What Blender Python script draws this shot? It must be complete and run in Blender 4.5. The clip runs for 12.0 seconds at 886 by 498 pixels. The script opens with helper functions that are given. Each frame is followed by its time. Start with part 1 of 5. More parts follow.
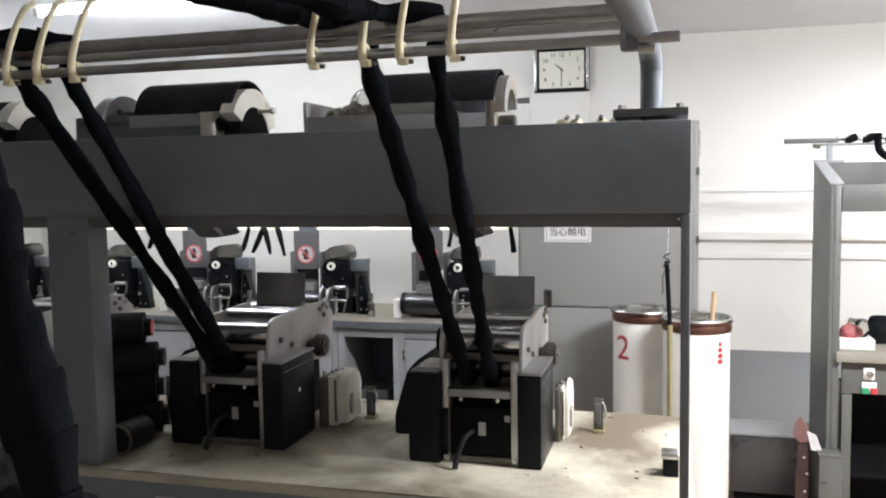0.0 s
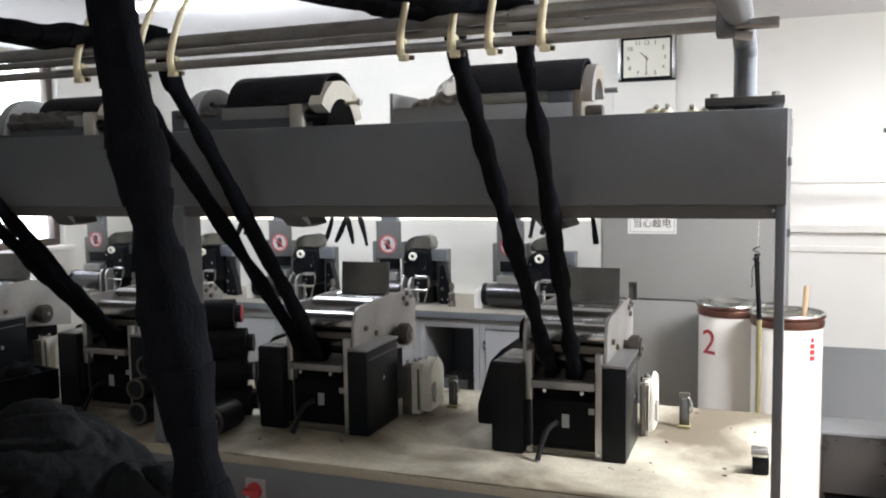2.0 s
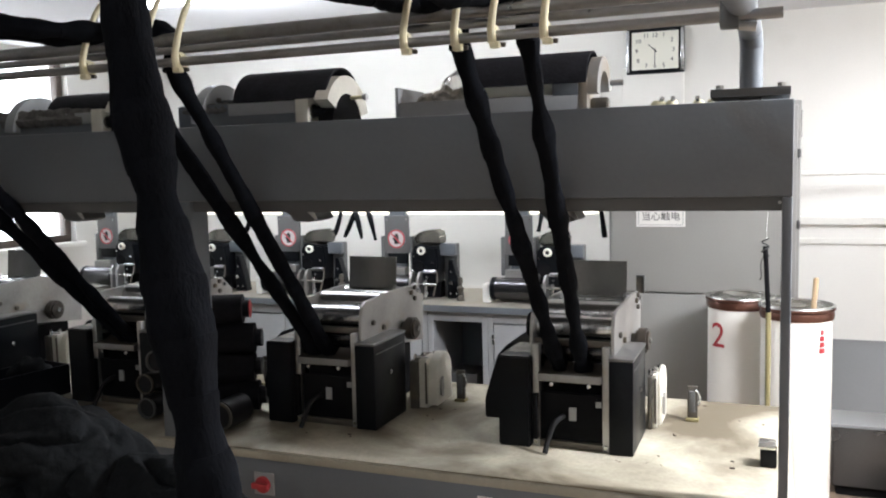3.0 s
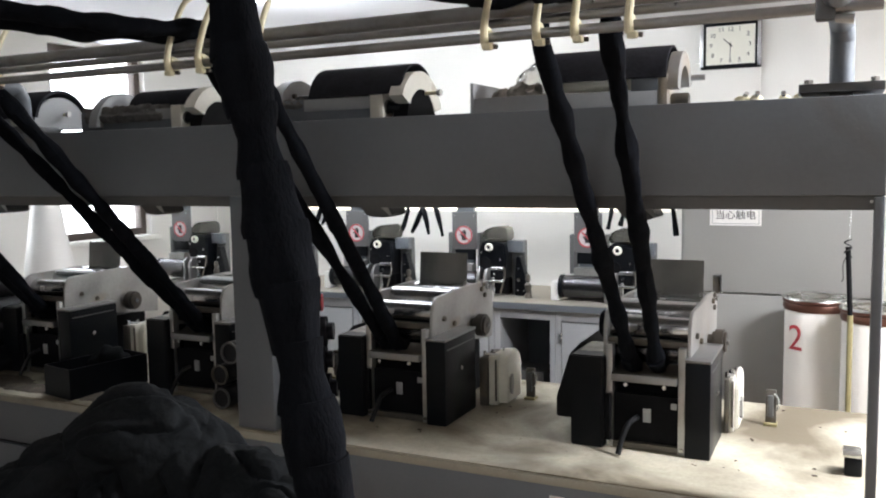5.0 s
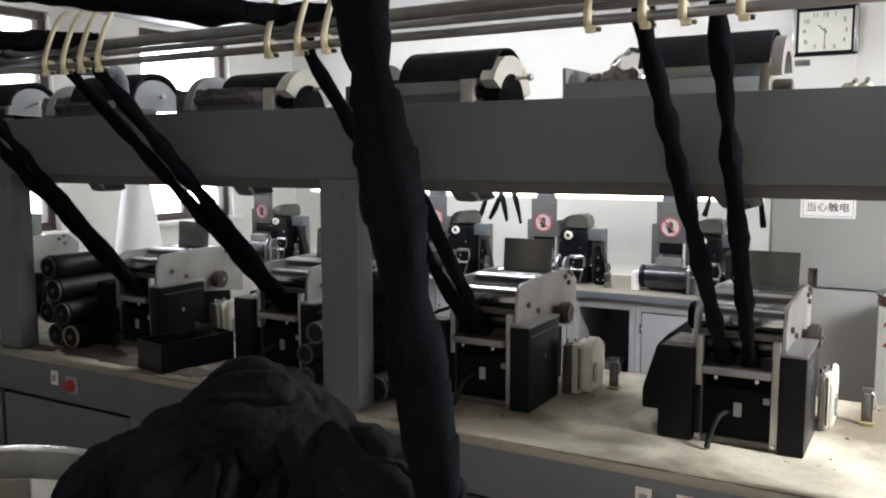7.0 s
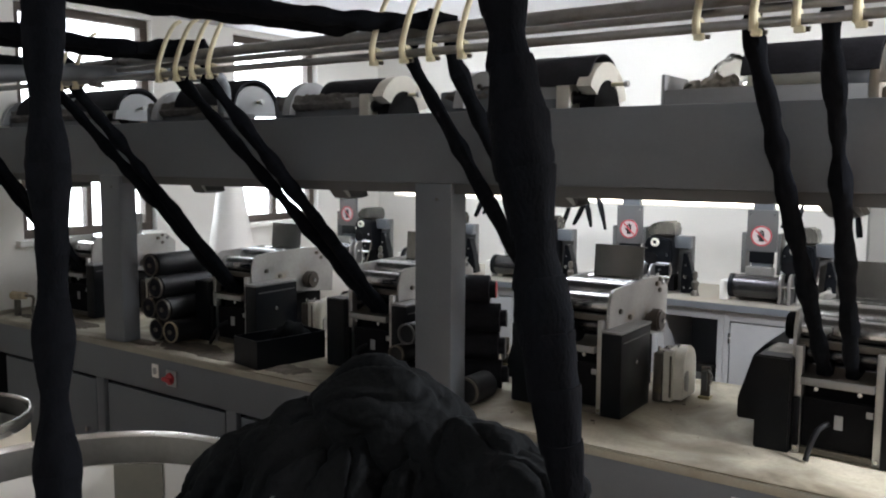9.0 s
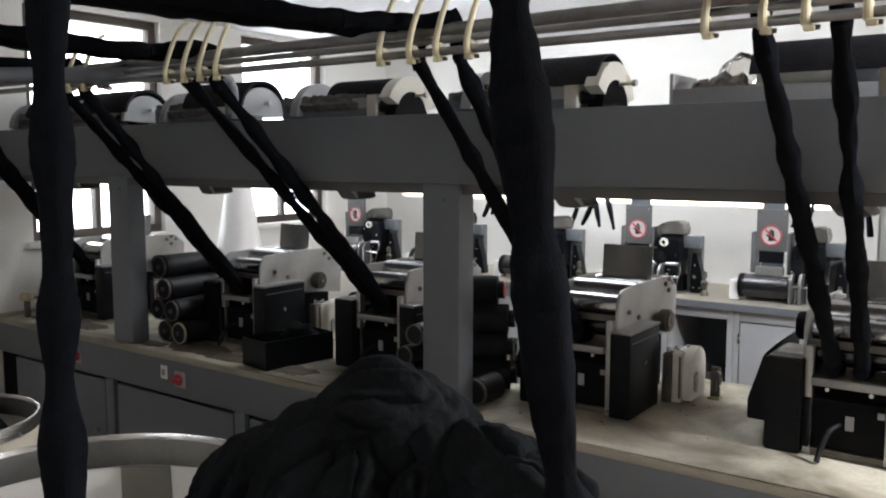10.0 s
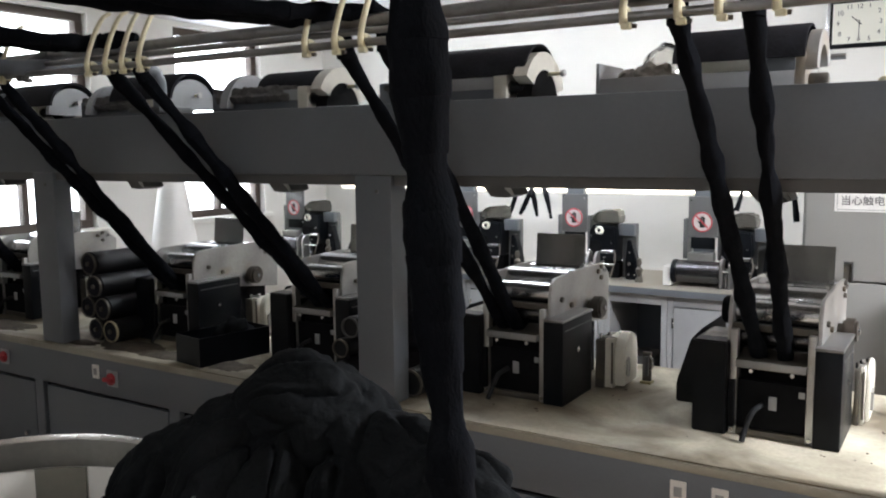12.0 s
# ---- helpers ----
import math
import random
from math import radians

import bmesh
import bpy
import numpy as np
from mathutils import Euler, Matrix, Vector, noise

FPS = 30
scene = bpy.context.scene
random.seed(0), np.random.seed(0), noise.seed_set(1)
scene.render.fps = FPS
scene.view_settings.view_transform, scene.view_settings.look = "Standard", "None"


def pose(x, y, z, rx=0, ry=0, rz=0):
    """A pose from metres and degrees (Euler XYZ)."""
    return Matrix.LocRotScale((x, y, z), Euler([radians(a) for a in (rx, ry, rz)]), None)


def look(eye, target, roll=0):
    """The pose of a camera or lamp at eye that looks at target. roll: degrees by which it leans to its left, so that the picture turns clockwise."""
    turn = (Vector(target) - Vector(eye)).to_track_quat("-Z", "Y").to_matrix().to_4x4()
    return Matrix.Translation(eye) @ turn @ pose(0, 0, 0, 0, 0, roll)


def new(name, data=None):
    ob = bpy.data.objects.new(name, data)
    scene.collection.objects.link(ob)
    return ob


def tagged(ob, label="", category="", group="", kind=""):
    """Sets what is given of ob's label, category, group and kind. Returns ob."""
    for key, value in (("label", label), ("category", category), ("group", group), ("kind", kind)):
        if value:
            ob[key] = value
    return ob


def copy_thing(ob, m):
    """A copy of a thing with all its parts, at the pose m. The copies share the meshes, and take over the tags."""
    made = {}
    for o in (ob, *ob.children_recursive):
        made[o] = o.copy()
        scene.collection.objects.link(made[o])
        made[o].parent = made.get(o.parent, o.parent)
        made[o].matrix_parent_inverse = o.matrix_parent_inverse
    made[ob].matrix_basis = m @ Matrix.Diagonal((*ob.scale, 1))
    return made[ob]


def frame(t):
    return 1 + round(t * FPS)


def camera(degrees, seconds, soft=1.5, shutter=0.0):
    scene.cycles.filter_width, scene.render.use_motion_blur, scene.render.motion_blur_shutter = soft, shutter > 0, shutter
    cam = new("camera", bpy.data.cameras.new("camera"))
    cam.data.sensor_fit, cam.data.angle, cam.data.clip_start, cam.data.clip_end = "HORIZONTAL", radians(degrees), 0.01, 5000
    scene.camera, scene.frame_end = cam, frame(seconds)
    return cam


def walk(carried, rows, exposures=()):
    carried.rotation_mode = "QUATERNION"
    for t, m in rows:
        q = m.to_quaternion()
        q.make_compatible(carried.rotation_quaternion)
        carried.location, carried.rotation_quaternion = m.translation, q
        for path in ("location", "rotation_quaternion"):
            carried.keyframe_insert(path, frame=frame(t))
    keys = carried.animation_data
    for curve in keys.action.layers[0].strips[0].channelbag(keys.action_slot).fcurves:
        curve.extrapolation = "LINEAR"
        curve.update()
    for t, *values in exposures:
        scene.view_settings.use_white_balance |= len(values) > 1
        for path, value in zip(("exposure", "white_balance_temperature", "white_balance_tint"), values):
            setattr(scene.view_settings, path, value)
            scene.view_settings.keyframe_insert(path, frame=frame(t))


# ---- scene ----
cam = camera(55.5, 12.0, soft=2.0)
PATH = [
    (0, (0.0683, 0.2408, 1.5859), (-0.5264, 2.3923, 1.4090), -0.9),
    (0.5, (0.0638, 0.2352, 1.5882), (-0.6160, 2.3621, 1.4067), -0.9),
    (1, (0.0594, 0.2285, 1.5870), (-0.6832, 2.3341, 1.4034), -0.9),
    (1.5, (0.0549, 0.2296, 1.5848), (-0.7213, 2.3218, 1.3944), -0.8),
    (2, (0.0493, 0.2307, 1.5859), (-0.7403, 2.3173, 1.3877), -0.9),
    (2.5, (0.0571, 0.2307, 1.5848), (-0.7437, 2.3128, 1.3821), -1.2),
    (3, (0.0627, 0.2341, 1.5837), (-0.7538, 2.3094, 1.3720), -1.3),
    (5, (0.0258, 0.2296, 1.5837), (-0.9397, 2.2400, 1.3653), -1.0),
    (5.5, (0.0190, 0.2274, 1.5803), (-0.9722, 2.2243, 1.3619), -0.7),
    (6, (0.0022, 0.2195, 1.5781), (-1.0226, 2.1974, 1.3451), -0.3),
    (6.5, (-0.0157, 0.2016, 1.5770), (-1.0909, 2.1515, 1.3328), -0.2),
    (7, (-0.0291, 0.2038, 1.5770), (-1.1514, 2.1258, 1.3272), -0.2),
    (7.5, (-0.0426, 0.1859, 1.5758), (-1.2085, 2.0810, 1.3205), -0.0),
    (9.5, (-0.0694, 0.1344, 1.5803), (-1.3698, 1.9432, 1.3462), 0.1),
    (10, (-0.0694, 0.1445, 1.5803), (-1.3720, 1.9510, 1.3429), 0.0),
    (10.5, (-0.0717, 0.1546, 1.5770), (-1.3630, 1.9690, 1.3283), -0.1),
    (11, (-0.0683, 0.1613, 1.5736), (-1.3317, 1.9925, 1.3126), -0.2),
    (11.5, (-0.0482, 0.1658, 1.5736), (-1.2723, 2.0238, 1.3104), -0.4),
    (12, (-0.0336, 0.1680, 1.5792), (-1.2174, 2.0530, 1.3182), -0.6),
]
walk(cam, [(t, look(eye, target, roll)) for t, eye, target, roll in PATH],
     exposures=[(0, 0.04), (1, 0.12), (2, 0.17), (3.2, 0.22), (5, 0.30), (6, 0.27), (7.5, 0.24), (10, 0.25), (12, 0.23)])

# ---- world, lamps ----
world = bpy.data.worlds.new("daylight")
scene.world = world
world.use_nodes = True
wn = world.node_tree.nodes
sky = wn.new("ShaderNodeTexSky")
sky.sky_type = "NISHITA"
sky.sun_disc = False
sky.sun_elevation = radians(40)
sky.sun_rotation = radians(200)
world.node_tree.links.new(sky.outputs[0], wn["Background"].inputs[0])
wn["Background"].inputs[1].default_value = 0.15


def area(name, m, sx, sy, power, colour=(1, 1, 1)):
    lamp = bpy.data.lights.new(name, "AREA")
    lamp.shape, lamp.size, lamp.size_y, lamp.energy, lamp.color = "RECTANGLE", sx, sy, power, colour
    ob = new(name, lamp)
    ob.matrix_basis = m
    return ob


COOL = (0.905, 0.955, 1.03)
WARM = (0.955, 0.97, 1.03)
area("lamp_tube", pose(-2.2, 3.62, 2.36), 1.2, 0.08, 8, COOL)
area("lamp_tube", pose(1.3, 2.5, 2.36), 1.2, 0.08, 140, WARM)
# the next two are unseen lamps, added to brighten the beam front
area("lamp_tube", pose(-1.3, -0.7, 2.36), 1.2, 0.08, 8, COOL)
area("lamp_tube", pose(1.3, 0.2, 2.36), 1.2, 0.08, 4, COOL)
area("lamp_tube", pose(2.3, 4.3, 2.36), 1.2, 0.08, 105, WARM)
# the bare tubes also shine sideways, on walls and ceiling
area("lamp_tube", pose(-2.2, 3.70, 2.385, 108, 0, 0), 1.2, 0.05, 18, COOL)
area("lamp_tube", pose(-2.2, 3.54, 2.385, -108, 0, 0), 1.2, 0.05, 5, COOL)
area("lamp_tube", pose(1.3, 2.58, 2.385, 108, 0, 0), 1.2, 0.05, 14, WARM)
area("lamp_tube", pose(-2.3, 4.80, 1.345, 20, 0, 0), 2.9, 0.03, 5, (1.0, 0.95, 0.84))

# ---- materials ----


def mat(name, colour, rough=0.5, metal=0.0, vary=0.12, scale=6.0, grain=90.0, bump=0.05, dirt=None, dirt_at=0.62,
        stretch=(1, 1, 1), spec=0.5):
    m = bpy.data.materials.new(name)
    m.use_nodes = True
    n, k = m.node_tree.nodes, m.node_tree.links
    b = n["Principled BSDF"]
    b.inputs["Roughness"].default_value, b.inputs["Metallic"].default_value = rough, metal
    b.inputs["Specular IOR Level"].default_value = spec
    tc = n.new("ShaderNodeTexCoord")
    mp = n.new("ShaderNodeMapping")
    mp.inputs["Scale"].default_value = stretch
    k.new(tc.outputs["Object"], mp.inputs["Vector"])
    big, fine = n.new("ShaderNodeTexNoise"), n.new("ShaderNodeTexNoise")
    big.inputs["Scale"].default_value, fine.inputs["Scale"].default_value = scale, grain
    big.inputs["Detail"].default_value, fine.inputs["Detail"].default_value = 6, 3
    for q in (big, fine):
        k.new(mp.outputs[0], q.inputs["Vector"])
    add = n.new("ShaderNodeMath")
    add.operation = "MULTIPLY_ADD"
    add.inputs[1].default_value = 0.35
    k.new(fine.outputs["Fac"], add.inputs[0])
    k.new(big.outputs["Fac"], add.inputs[2])
    ramp = n.new("ShaderNodeMapRange")
    ramp.inputs["From Min"].default_value, ramp.inputs["From Max"].default_value = 0.4, 0.95
    ramp.inputs["To Min"].default_value, ramp.inputs["To Max"].default_value = 1 - vary, 1 + vary
    k.new(add.outputs[0], ramp.inputs["Value"])
    mul = n.new("ShaderNodeVectorMath")
    mul.operation = "SCALE"
    mul.inputs[0].default_value = colour
    k.new(ramp.outputs[0], mul.inputs["Scale"])
    out = mul.outputs[0]
    if dirt:
        mix = n.new("ShaderNodeMix")
        mix.data_type = "RGBA"
        st = n.new("ShaderNodeTexNoise")
        st.inputs["Scale"].default_value, st.inputs["Detail"].default_value = scale * 0.7, 8
        st.inputs["Distortion"].default_value = 0.6
        k.new(mp.outputs[0], st.inputs["Vector"])
        r2 = n.new("ShaderNodeMapRange")
        r2.inputs["From Min"].default_value, r2.inputs["From Max"].default_value = dirt_at - 0.1, dirt_at + 0.1
        k.new(st.outputs["Fac"], r2.inputs["Value"])
        k.new(r2.outputs[0], mix.inputs[0])
        k.new(out, mix.inputs[6])
        mix.inputs[7].default_value = (*dirt, 1)
        out = mix.outputs[2]
    k.new(out, b.inputs["Base Color"])
    rr = n.new("ShaderNodeMapRange")
    rr.inputs["To Min"].default_value, rr.inputs["To Max"].default_value = max(0.02, rough - 0.1), min(1, rough + 0.14)
    k.new(big.outputs["Fac"], rr.inputs["Value"])
    k.new(rr.outputs[0], b.inputs["Roughness"])
    bp = n.new("ShaderNodeBump")
    bp.inputs["Strength"].default_value, bp.inputs["Distance"].default_value = bump * 4, 0.002
    k.new(fine.outputs["Fac"], bp.inputs["Height"])
    k.new(bp.outputs[0], b.inputs["Normal"])
    return m


def glow(name, colour, strength):
    m = bpy.data.materials.new(name)
    m.use_nodes = True
    b = m.node_tree.nodes["Principled BSDF"]
    b.inputs["Base Color"].default_value = (*colour, 1)
    b.inputs["Emission Color"].default_value, b.inputs["Emission Strength"].default_value = (*colour, 1), strength
    return m


def clear(name, colour, rough=0.05):
    m = bpy.data.materials.new(name)
    m.use_nodes = True
    b = m.node_tree.nodes["Principled BSDF"]
    b.inputs["Base Color"].default_value = (*colour, 1)
    b.inputs["Roughness"].default_value = rough
    b.inputs["Transmission Weight"].default_value = 1.0
    b.inputs["IOR"].default_value = 1.2
    return m


GREY = mat("grey_paint", (0.118, 0.133, 0.149), 0.45, vary=0.10, scale=3, dirt=(0.10, 0.10, 0.095), dirt_at=0.72)
# dark painted parts, and the shade painted on the beam's recessed lip
LIP = mat("dark_grey_paint_and_shade", (0.09, 0.092, 0.092), 0.5)
PALE_GREY = mat("pale_grey_paint", (0.31, 0.32, 0.325), 0.45, vary=0.08, scale=3, dirt=(0.26, 0.26, 0.24), dirt_at=0.7)
CABINET = mat("cabinet_grey", (0.275, 0.272, 0.258), 0.5, vary=0.06, scale=2)
TABLETOP = mat("dusty_cream_top", (0.50, 0.465, 0.365), 0.6, vary=0.35, scale=3.4, dirt=(0.15, 0.125, 0.085), dirt_at=0.47, bump=0.08)
SHELF = mat("dull_bench_steel", (0.30, 0.285, 0.235), 0.55, vary=0.2, scale=3, dirt=(0.16, 0.145, 0.12), dirt_at=0.6)
COUNTER = mat("worn_counter_top", (0.25, 0.235, 0.20), 0.55, vary=0.15, scale=5, dirt=(0.24, 0.2, 0.15), dirt_at=0.62)
WALL = mat("white_wall", (0.80, 0.79, 0.75), 0.8, vary=0.04, scale=1.5, dirt=(0.66, 0.65, 0.6), dirt_at=0.7)
DADO = mat("grey_dado", (0.215, 0.22, 0.225), 0.6, vary=0.06, scale=2)
CEILING = mat("ceiling_paint", (0.74, 0.75, 0.77), 0.85, vary=0.05, scale=1.2)
FLOOR = mat("brown_floor", (0.30, 0.22, 0.16), 0.5, vary=0.2, scale=3, dirt=(0.2, 0.16, 0.13))
BLACK = mat("black_enamel", (0.005, 0.006, 0.008), 0.34, vary=0.3, scale=8, dirt=(0.013, 0.012, 0.011), dirt_at=0.68, spec=0.16)
MATT_BLACK = mat("matt_black", (0.0055, 0.0055, 0.0065), 0.75, vary=0.3, spec=0.1)
ALU = mat("milled_aluminium", (0.43, 0.43, 0.42), 0.32, 0.9, vary=0.12, scale=10, stretch=(1, 8, 1), dirt=(0.3, 0.28, 0.23), dirt_at=0.7)
PLATE = mat("worn_aluminium_plate", (0.345, 0.34, 0.325), 0.40, 0.6, vary=0.2, scale=8, dirt=(0.32, 0.27, 0.2), dirt_at=0.66)
CHROME = mat("polished_steel", (0.58, 0.59, 0.60), 0.22, 1.0, vary=0.06, scale=12)
STEEL = mat("stainless_steel", (0.58, 0.58, 0.56), 0.24, 1.0, vary=0.08, scale=6, stretch=(1, 1, 6))
PIPE = mat("galvanised_pipe", (0.30, 0.305, 0.31), 0.3, 0.85, vary=0.15, scale=14, dirt=(0.2, 0.19, 0.18), dirt_at=0.66)
BRASS = mat("yellowed_hook", (0.72, 0.67, 0.47), 0.35, 0.2, vary=0.18, scale=20)
CREAM = mat("cream_motor_paint", (0.66, 0.64, 0.56), 0.45, vary=0.12, scale=9, dirt=(0.34, 0.28, 0.2), dirt_at=0.66)
WHITE = mat("white_plastic", (0.80, 0.79, 0.76), 0.4, vary=0.05)
CAN_WHITE = mat("white_can_plastic", (0.82, 0.80, 0.74), 0.35, vary=0.04, scale=3)
COPPER = mat("brown_rim", (0.10, 0.042, 0.028), 0.3, 0.5, vary=0.2, scale=14)
RED = mat("red_paint", (0.40, 0.035, 0.042), 0.45, vary=0.22, scale=26)
PACKET = mat("faded_red_packet", (0.30, 0.06, 0.06), 0.5, vary=0.3, scale=20)
GREEN = mat("green_plastic", (0.04, 0.30, 0.14), 0.4)
WOOD = mat("pale_wood", (0.50, 0.36, 0.22), 0.6, vary=0.18, scale=12, stretch=(8, 8, 1))
OLIVE = mat("olive_wood", (0.22, 0.19, 0.09), 0.6, vary=0.15, scale=10)
FRAME = mat("brown_window_frame", (0.075, 0.056, 0.046), 0.5, vary=0.15)
FIBRE = mat("black_wool_sliver", (0.0056, 0.0064, 0.0084), 0.92, vary=0.5, scale=22, grain=300, bump=0.16, stretch=(1, 1, 0.45), spec=0.04)
HEAP = mat("dark_wool_heap", (0.0098, 0.0108, 0.0118), 0.95, vary=0.5, scale=9, grain=240, bump=0.12, spec=0.05)
ROLL = mat("black_rubber_roll", (0.010, 0.0105, 0.012), 0.5, vary=0.3, scale=10, spec=0.25)
FELT = mat("dark_felt", (0.018, 0.018, 0.022), 0.9, vary=0.4, scale=14, bump=0.2, spec=0.15)
LINT = mat("grey_brown_lint", (0.36, 0.34, 0.31), 0.95, vary=0.35, scale=18, bump=0.4)
DARK_LINT = mat("dark_lint_crust", (0.12, 0.115, 0.11), 0.95, vary=0.45, scale=30, bump=0.5)
BROWN_LINT = mat("brown_bench_lint", (0.105, 0.088, 0.068), 0.95, vary=0.45, scale=24, bump=0.5)
TAN = mat("tan_cloth", (0.42, 0.36, 0.25), 0.9, vary=0.2, scale=20)
LEATHER = mat("brown_leather", (0.042, 0.022, 0.018), 0.6, vary=0.25, scale=16)
PINK = mat("faded_pink_cloth", (0.17, 0.085, 0.075), 0.9, vary=0.2, scale=20)
CLOCK_FACE = mat("clock_face_card", (0.80, 0.79, 0.70), 0.5, vary=0.03)
INK = mat("black_ink", (0.015, 0.015, 0.015), 0.6)
FRAME_GREY = mat("grey_green_enamel", (0.105, 0.108, 0.098), 0.42, vary=0.1, scale=4, dirt=(0.15, 0.14, 0.12), dirt_at=0.7)
def thin_plastic():
    m = mat("thin_white_plastic", (0.80, 0.77, 0.68), 0.35, vary=0.05, scale=3)
    n, k = m.node_tree.nodes, m.node_tree.links
    tr = n.new("ShaderNodeBsdfTranslucent")
    tr.inputs[0].default_value = (0.85, 0.80, 0.68, 1)
    mix = n.new("ShaderNodeMixShader")
    mix.inputs[0].default_value = 0.45
    k.new(n["Principled BSDF"].outputs[0], mix.inputs[1])
    k.new(tr.outputs[0], mix.inputs[2])
    k.new(mix.outputs[0], n["Material Output"].inputs[0])
    return m


THIN_PLASTIC = thin_plastic()
GALV = mat("dull_sheet_steel", (0.135, 0.138, 0.14), 0.28, 0.8, vary=0.12, scale=5)
SIGN_GREY = mat("sign_plate_grey", (0.115, 0.118, 0.118), 0.4, vary=0.08, scale=5)
DRUM = mat("dark_steel_drum", (0.10, 0.10, 0.105), 0.2, 0.9, vary=0.25, scale=14, stretch=(1, 6, 6))
SMOKE = clear("smoky_cover", (0.72, 0.70, 0.66), 0.12)
GLASS = clear("window_glass", (0.95, 0.97, 1.0), 0.02)
TUBE = glow("lit_tube", (0.97, 0.98, 1.0), 38.0)
TUBE_WARM = glow("lit_warm_tube", (1.0, 0.97, 0.88), 0.5)
# for the added fill lamps out of view on the camera side
TUBE_FILL = glow("unseen_fill_tube", (0.97, 0.98, 1.0), 9.0)
SHEET = mat("dull_steel_sheet", (0.24, 0.24, 0.23), 0.22, 0.85, vary=0.25, scale=7, dirt=(0.15, 0.14, 0.12), dirt_at=0.62)
WHEEL = mat("brown_moulded_plastic", (0.045, 0.036, 0.028), 0.42, vary=0.3, scale=16)
SMOKED = clear("smoked_acrylic", (0.17, 0.165, 0.155), 0.2)
SIGN_RED = mat("faded_sign_red", (0.50, 0.07, 0.085), 0.45, vary=0.2, scale=40)
SIGN_WHITE = mat("dusty_sign_white", (0.58, 0.56, 0.55), 0.5, vary=0.1, scale=30)
# colour of the shade band painted inside the big cans
SHADE_GREY = mat("olive_grey_shade", (0.20, 0.19, 0.155), 0.5, vary=0.15)
BAND = mat("dull_can_band", (0.22, 0.215, 0.20), 0.35, 0.8, vary=0.2, scale=9)
IRON = mat("dark_worn_iron", (0.11, 0.10, 0.085), 0.5, 0.5, vary=0.25, scale=18, dirt=(0.2, 0.16, 0.1), dirt_at=0.68)
OUTSIDE = glow("bright_outdoors", (0.95, 0.98, 1.0), 3.2)

# ---- mesh helpers ----


def soft_box(x0, x1, y0, y1, z0, z1, bevel=0.0, seg=2, bm=None):
    bm = bm or bmesh.new()
    made = bmesh.ops.create_cube(bm, size=1.0, matrix=Matrix.LocRotScale(
        ((x0 + x1) / 2, (y0 + y1) / 2, (z0 + z1) / 2), None, (abs(x1 - x0), abs(y1 - y0), abs(z1 - z0))))
    if bevel:
        edges = list({e for v in made["verts"] for e in v.link_edges})
        bmesh.ops.bevel(bm, geom=edges, offset=bevel, segments=seg, affect="EDGES", profile=0.6)
    return bm


def rod(a, b, r, r2=None, seg=20, bm=None, bevel=0.0):
    bm = bm or bmesh.new()
    a, b = Vector(a), Vector(b)
    d = b - a
    m = Matrix.Translation((a + b) / 2) @ d.to_track_quat("Z", "Y").to_matrix().to_4x4()
    made = bmesh.ops.create_cone(bm, cap_ends=True, segments=seg, radius1=r, radius2=r if r2 is None else r2, depth=d.length, matrix=m)
    if bevel:
        rims = [e for e in {e for v in made["verts"] for e in v.link_edges} if any(len(f.verts) > 4 for f in e.link_faces)]
        bmesh.ops.bevel(bm, geom=rims, offset=bevel, segments=2, affect="EDGES")
    return bm


def prism(points, axis, lo, hi, bevel=0.0, bm=None):
    """A flat outline pushed along an axis: 'x' takes (y, z), 'y' takes (x, z), 'z' takes (x, y)."""
    bm = bm or bmesh.new()
    place = {"x": lambda p, c: (c, p[0], p[1]), "y": lambda p, c: (p[0], c, p[1]), "z": lambda p, c: (p[0], p[1], c)}[axis]
    low, high = [bm.verts.new(place(p, lo)) for p in points], [bm.verts.new(place(p, hi)) for p in points]
    n = len(points)
    made = [bm.faces.new(low[::-1]), bm.faces.new(high)]
    made += [bm.faces.new((low[i], low[(i + 1) % n], high[(i + 1) % n], high[i])) for i in range(n)]
    bmesh.ops.recalc_face_normals(bm, faces=made)
    if bevel:
        bmesh.ops.bevel(bm, geom=list({e for f in made for e in f.edges}), offset=bevel, segments=2, affect="EDGES")
    return bm


def lathe(profile, centre, seg=40, bm=None):
    """(radius, z) pairs turned round the upright through centre."""
    bm = bm or bmesh.new()
    rings = []
    for r, z in profile:
        rings.append([bm.verts.new((centre[0] + r * math.cos(2 * math.pi * i / seg), centre[1] + r * math.sin(2 * math.pi * i / seg), z)) for i in range(seg)])
    for a, b in zip(rings, rings[1:]):
        for i in range(seg):
            bm.faces.new((a[i], a[(i + 1) % seg], b[(i + 1) % seg], b[i]))
    bmesh.ops.recalc_face_normals(bm, faces=bm.faces)
    return bm


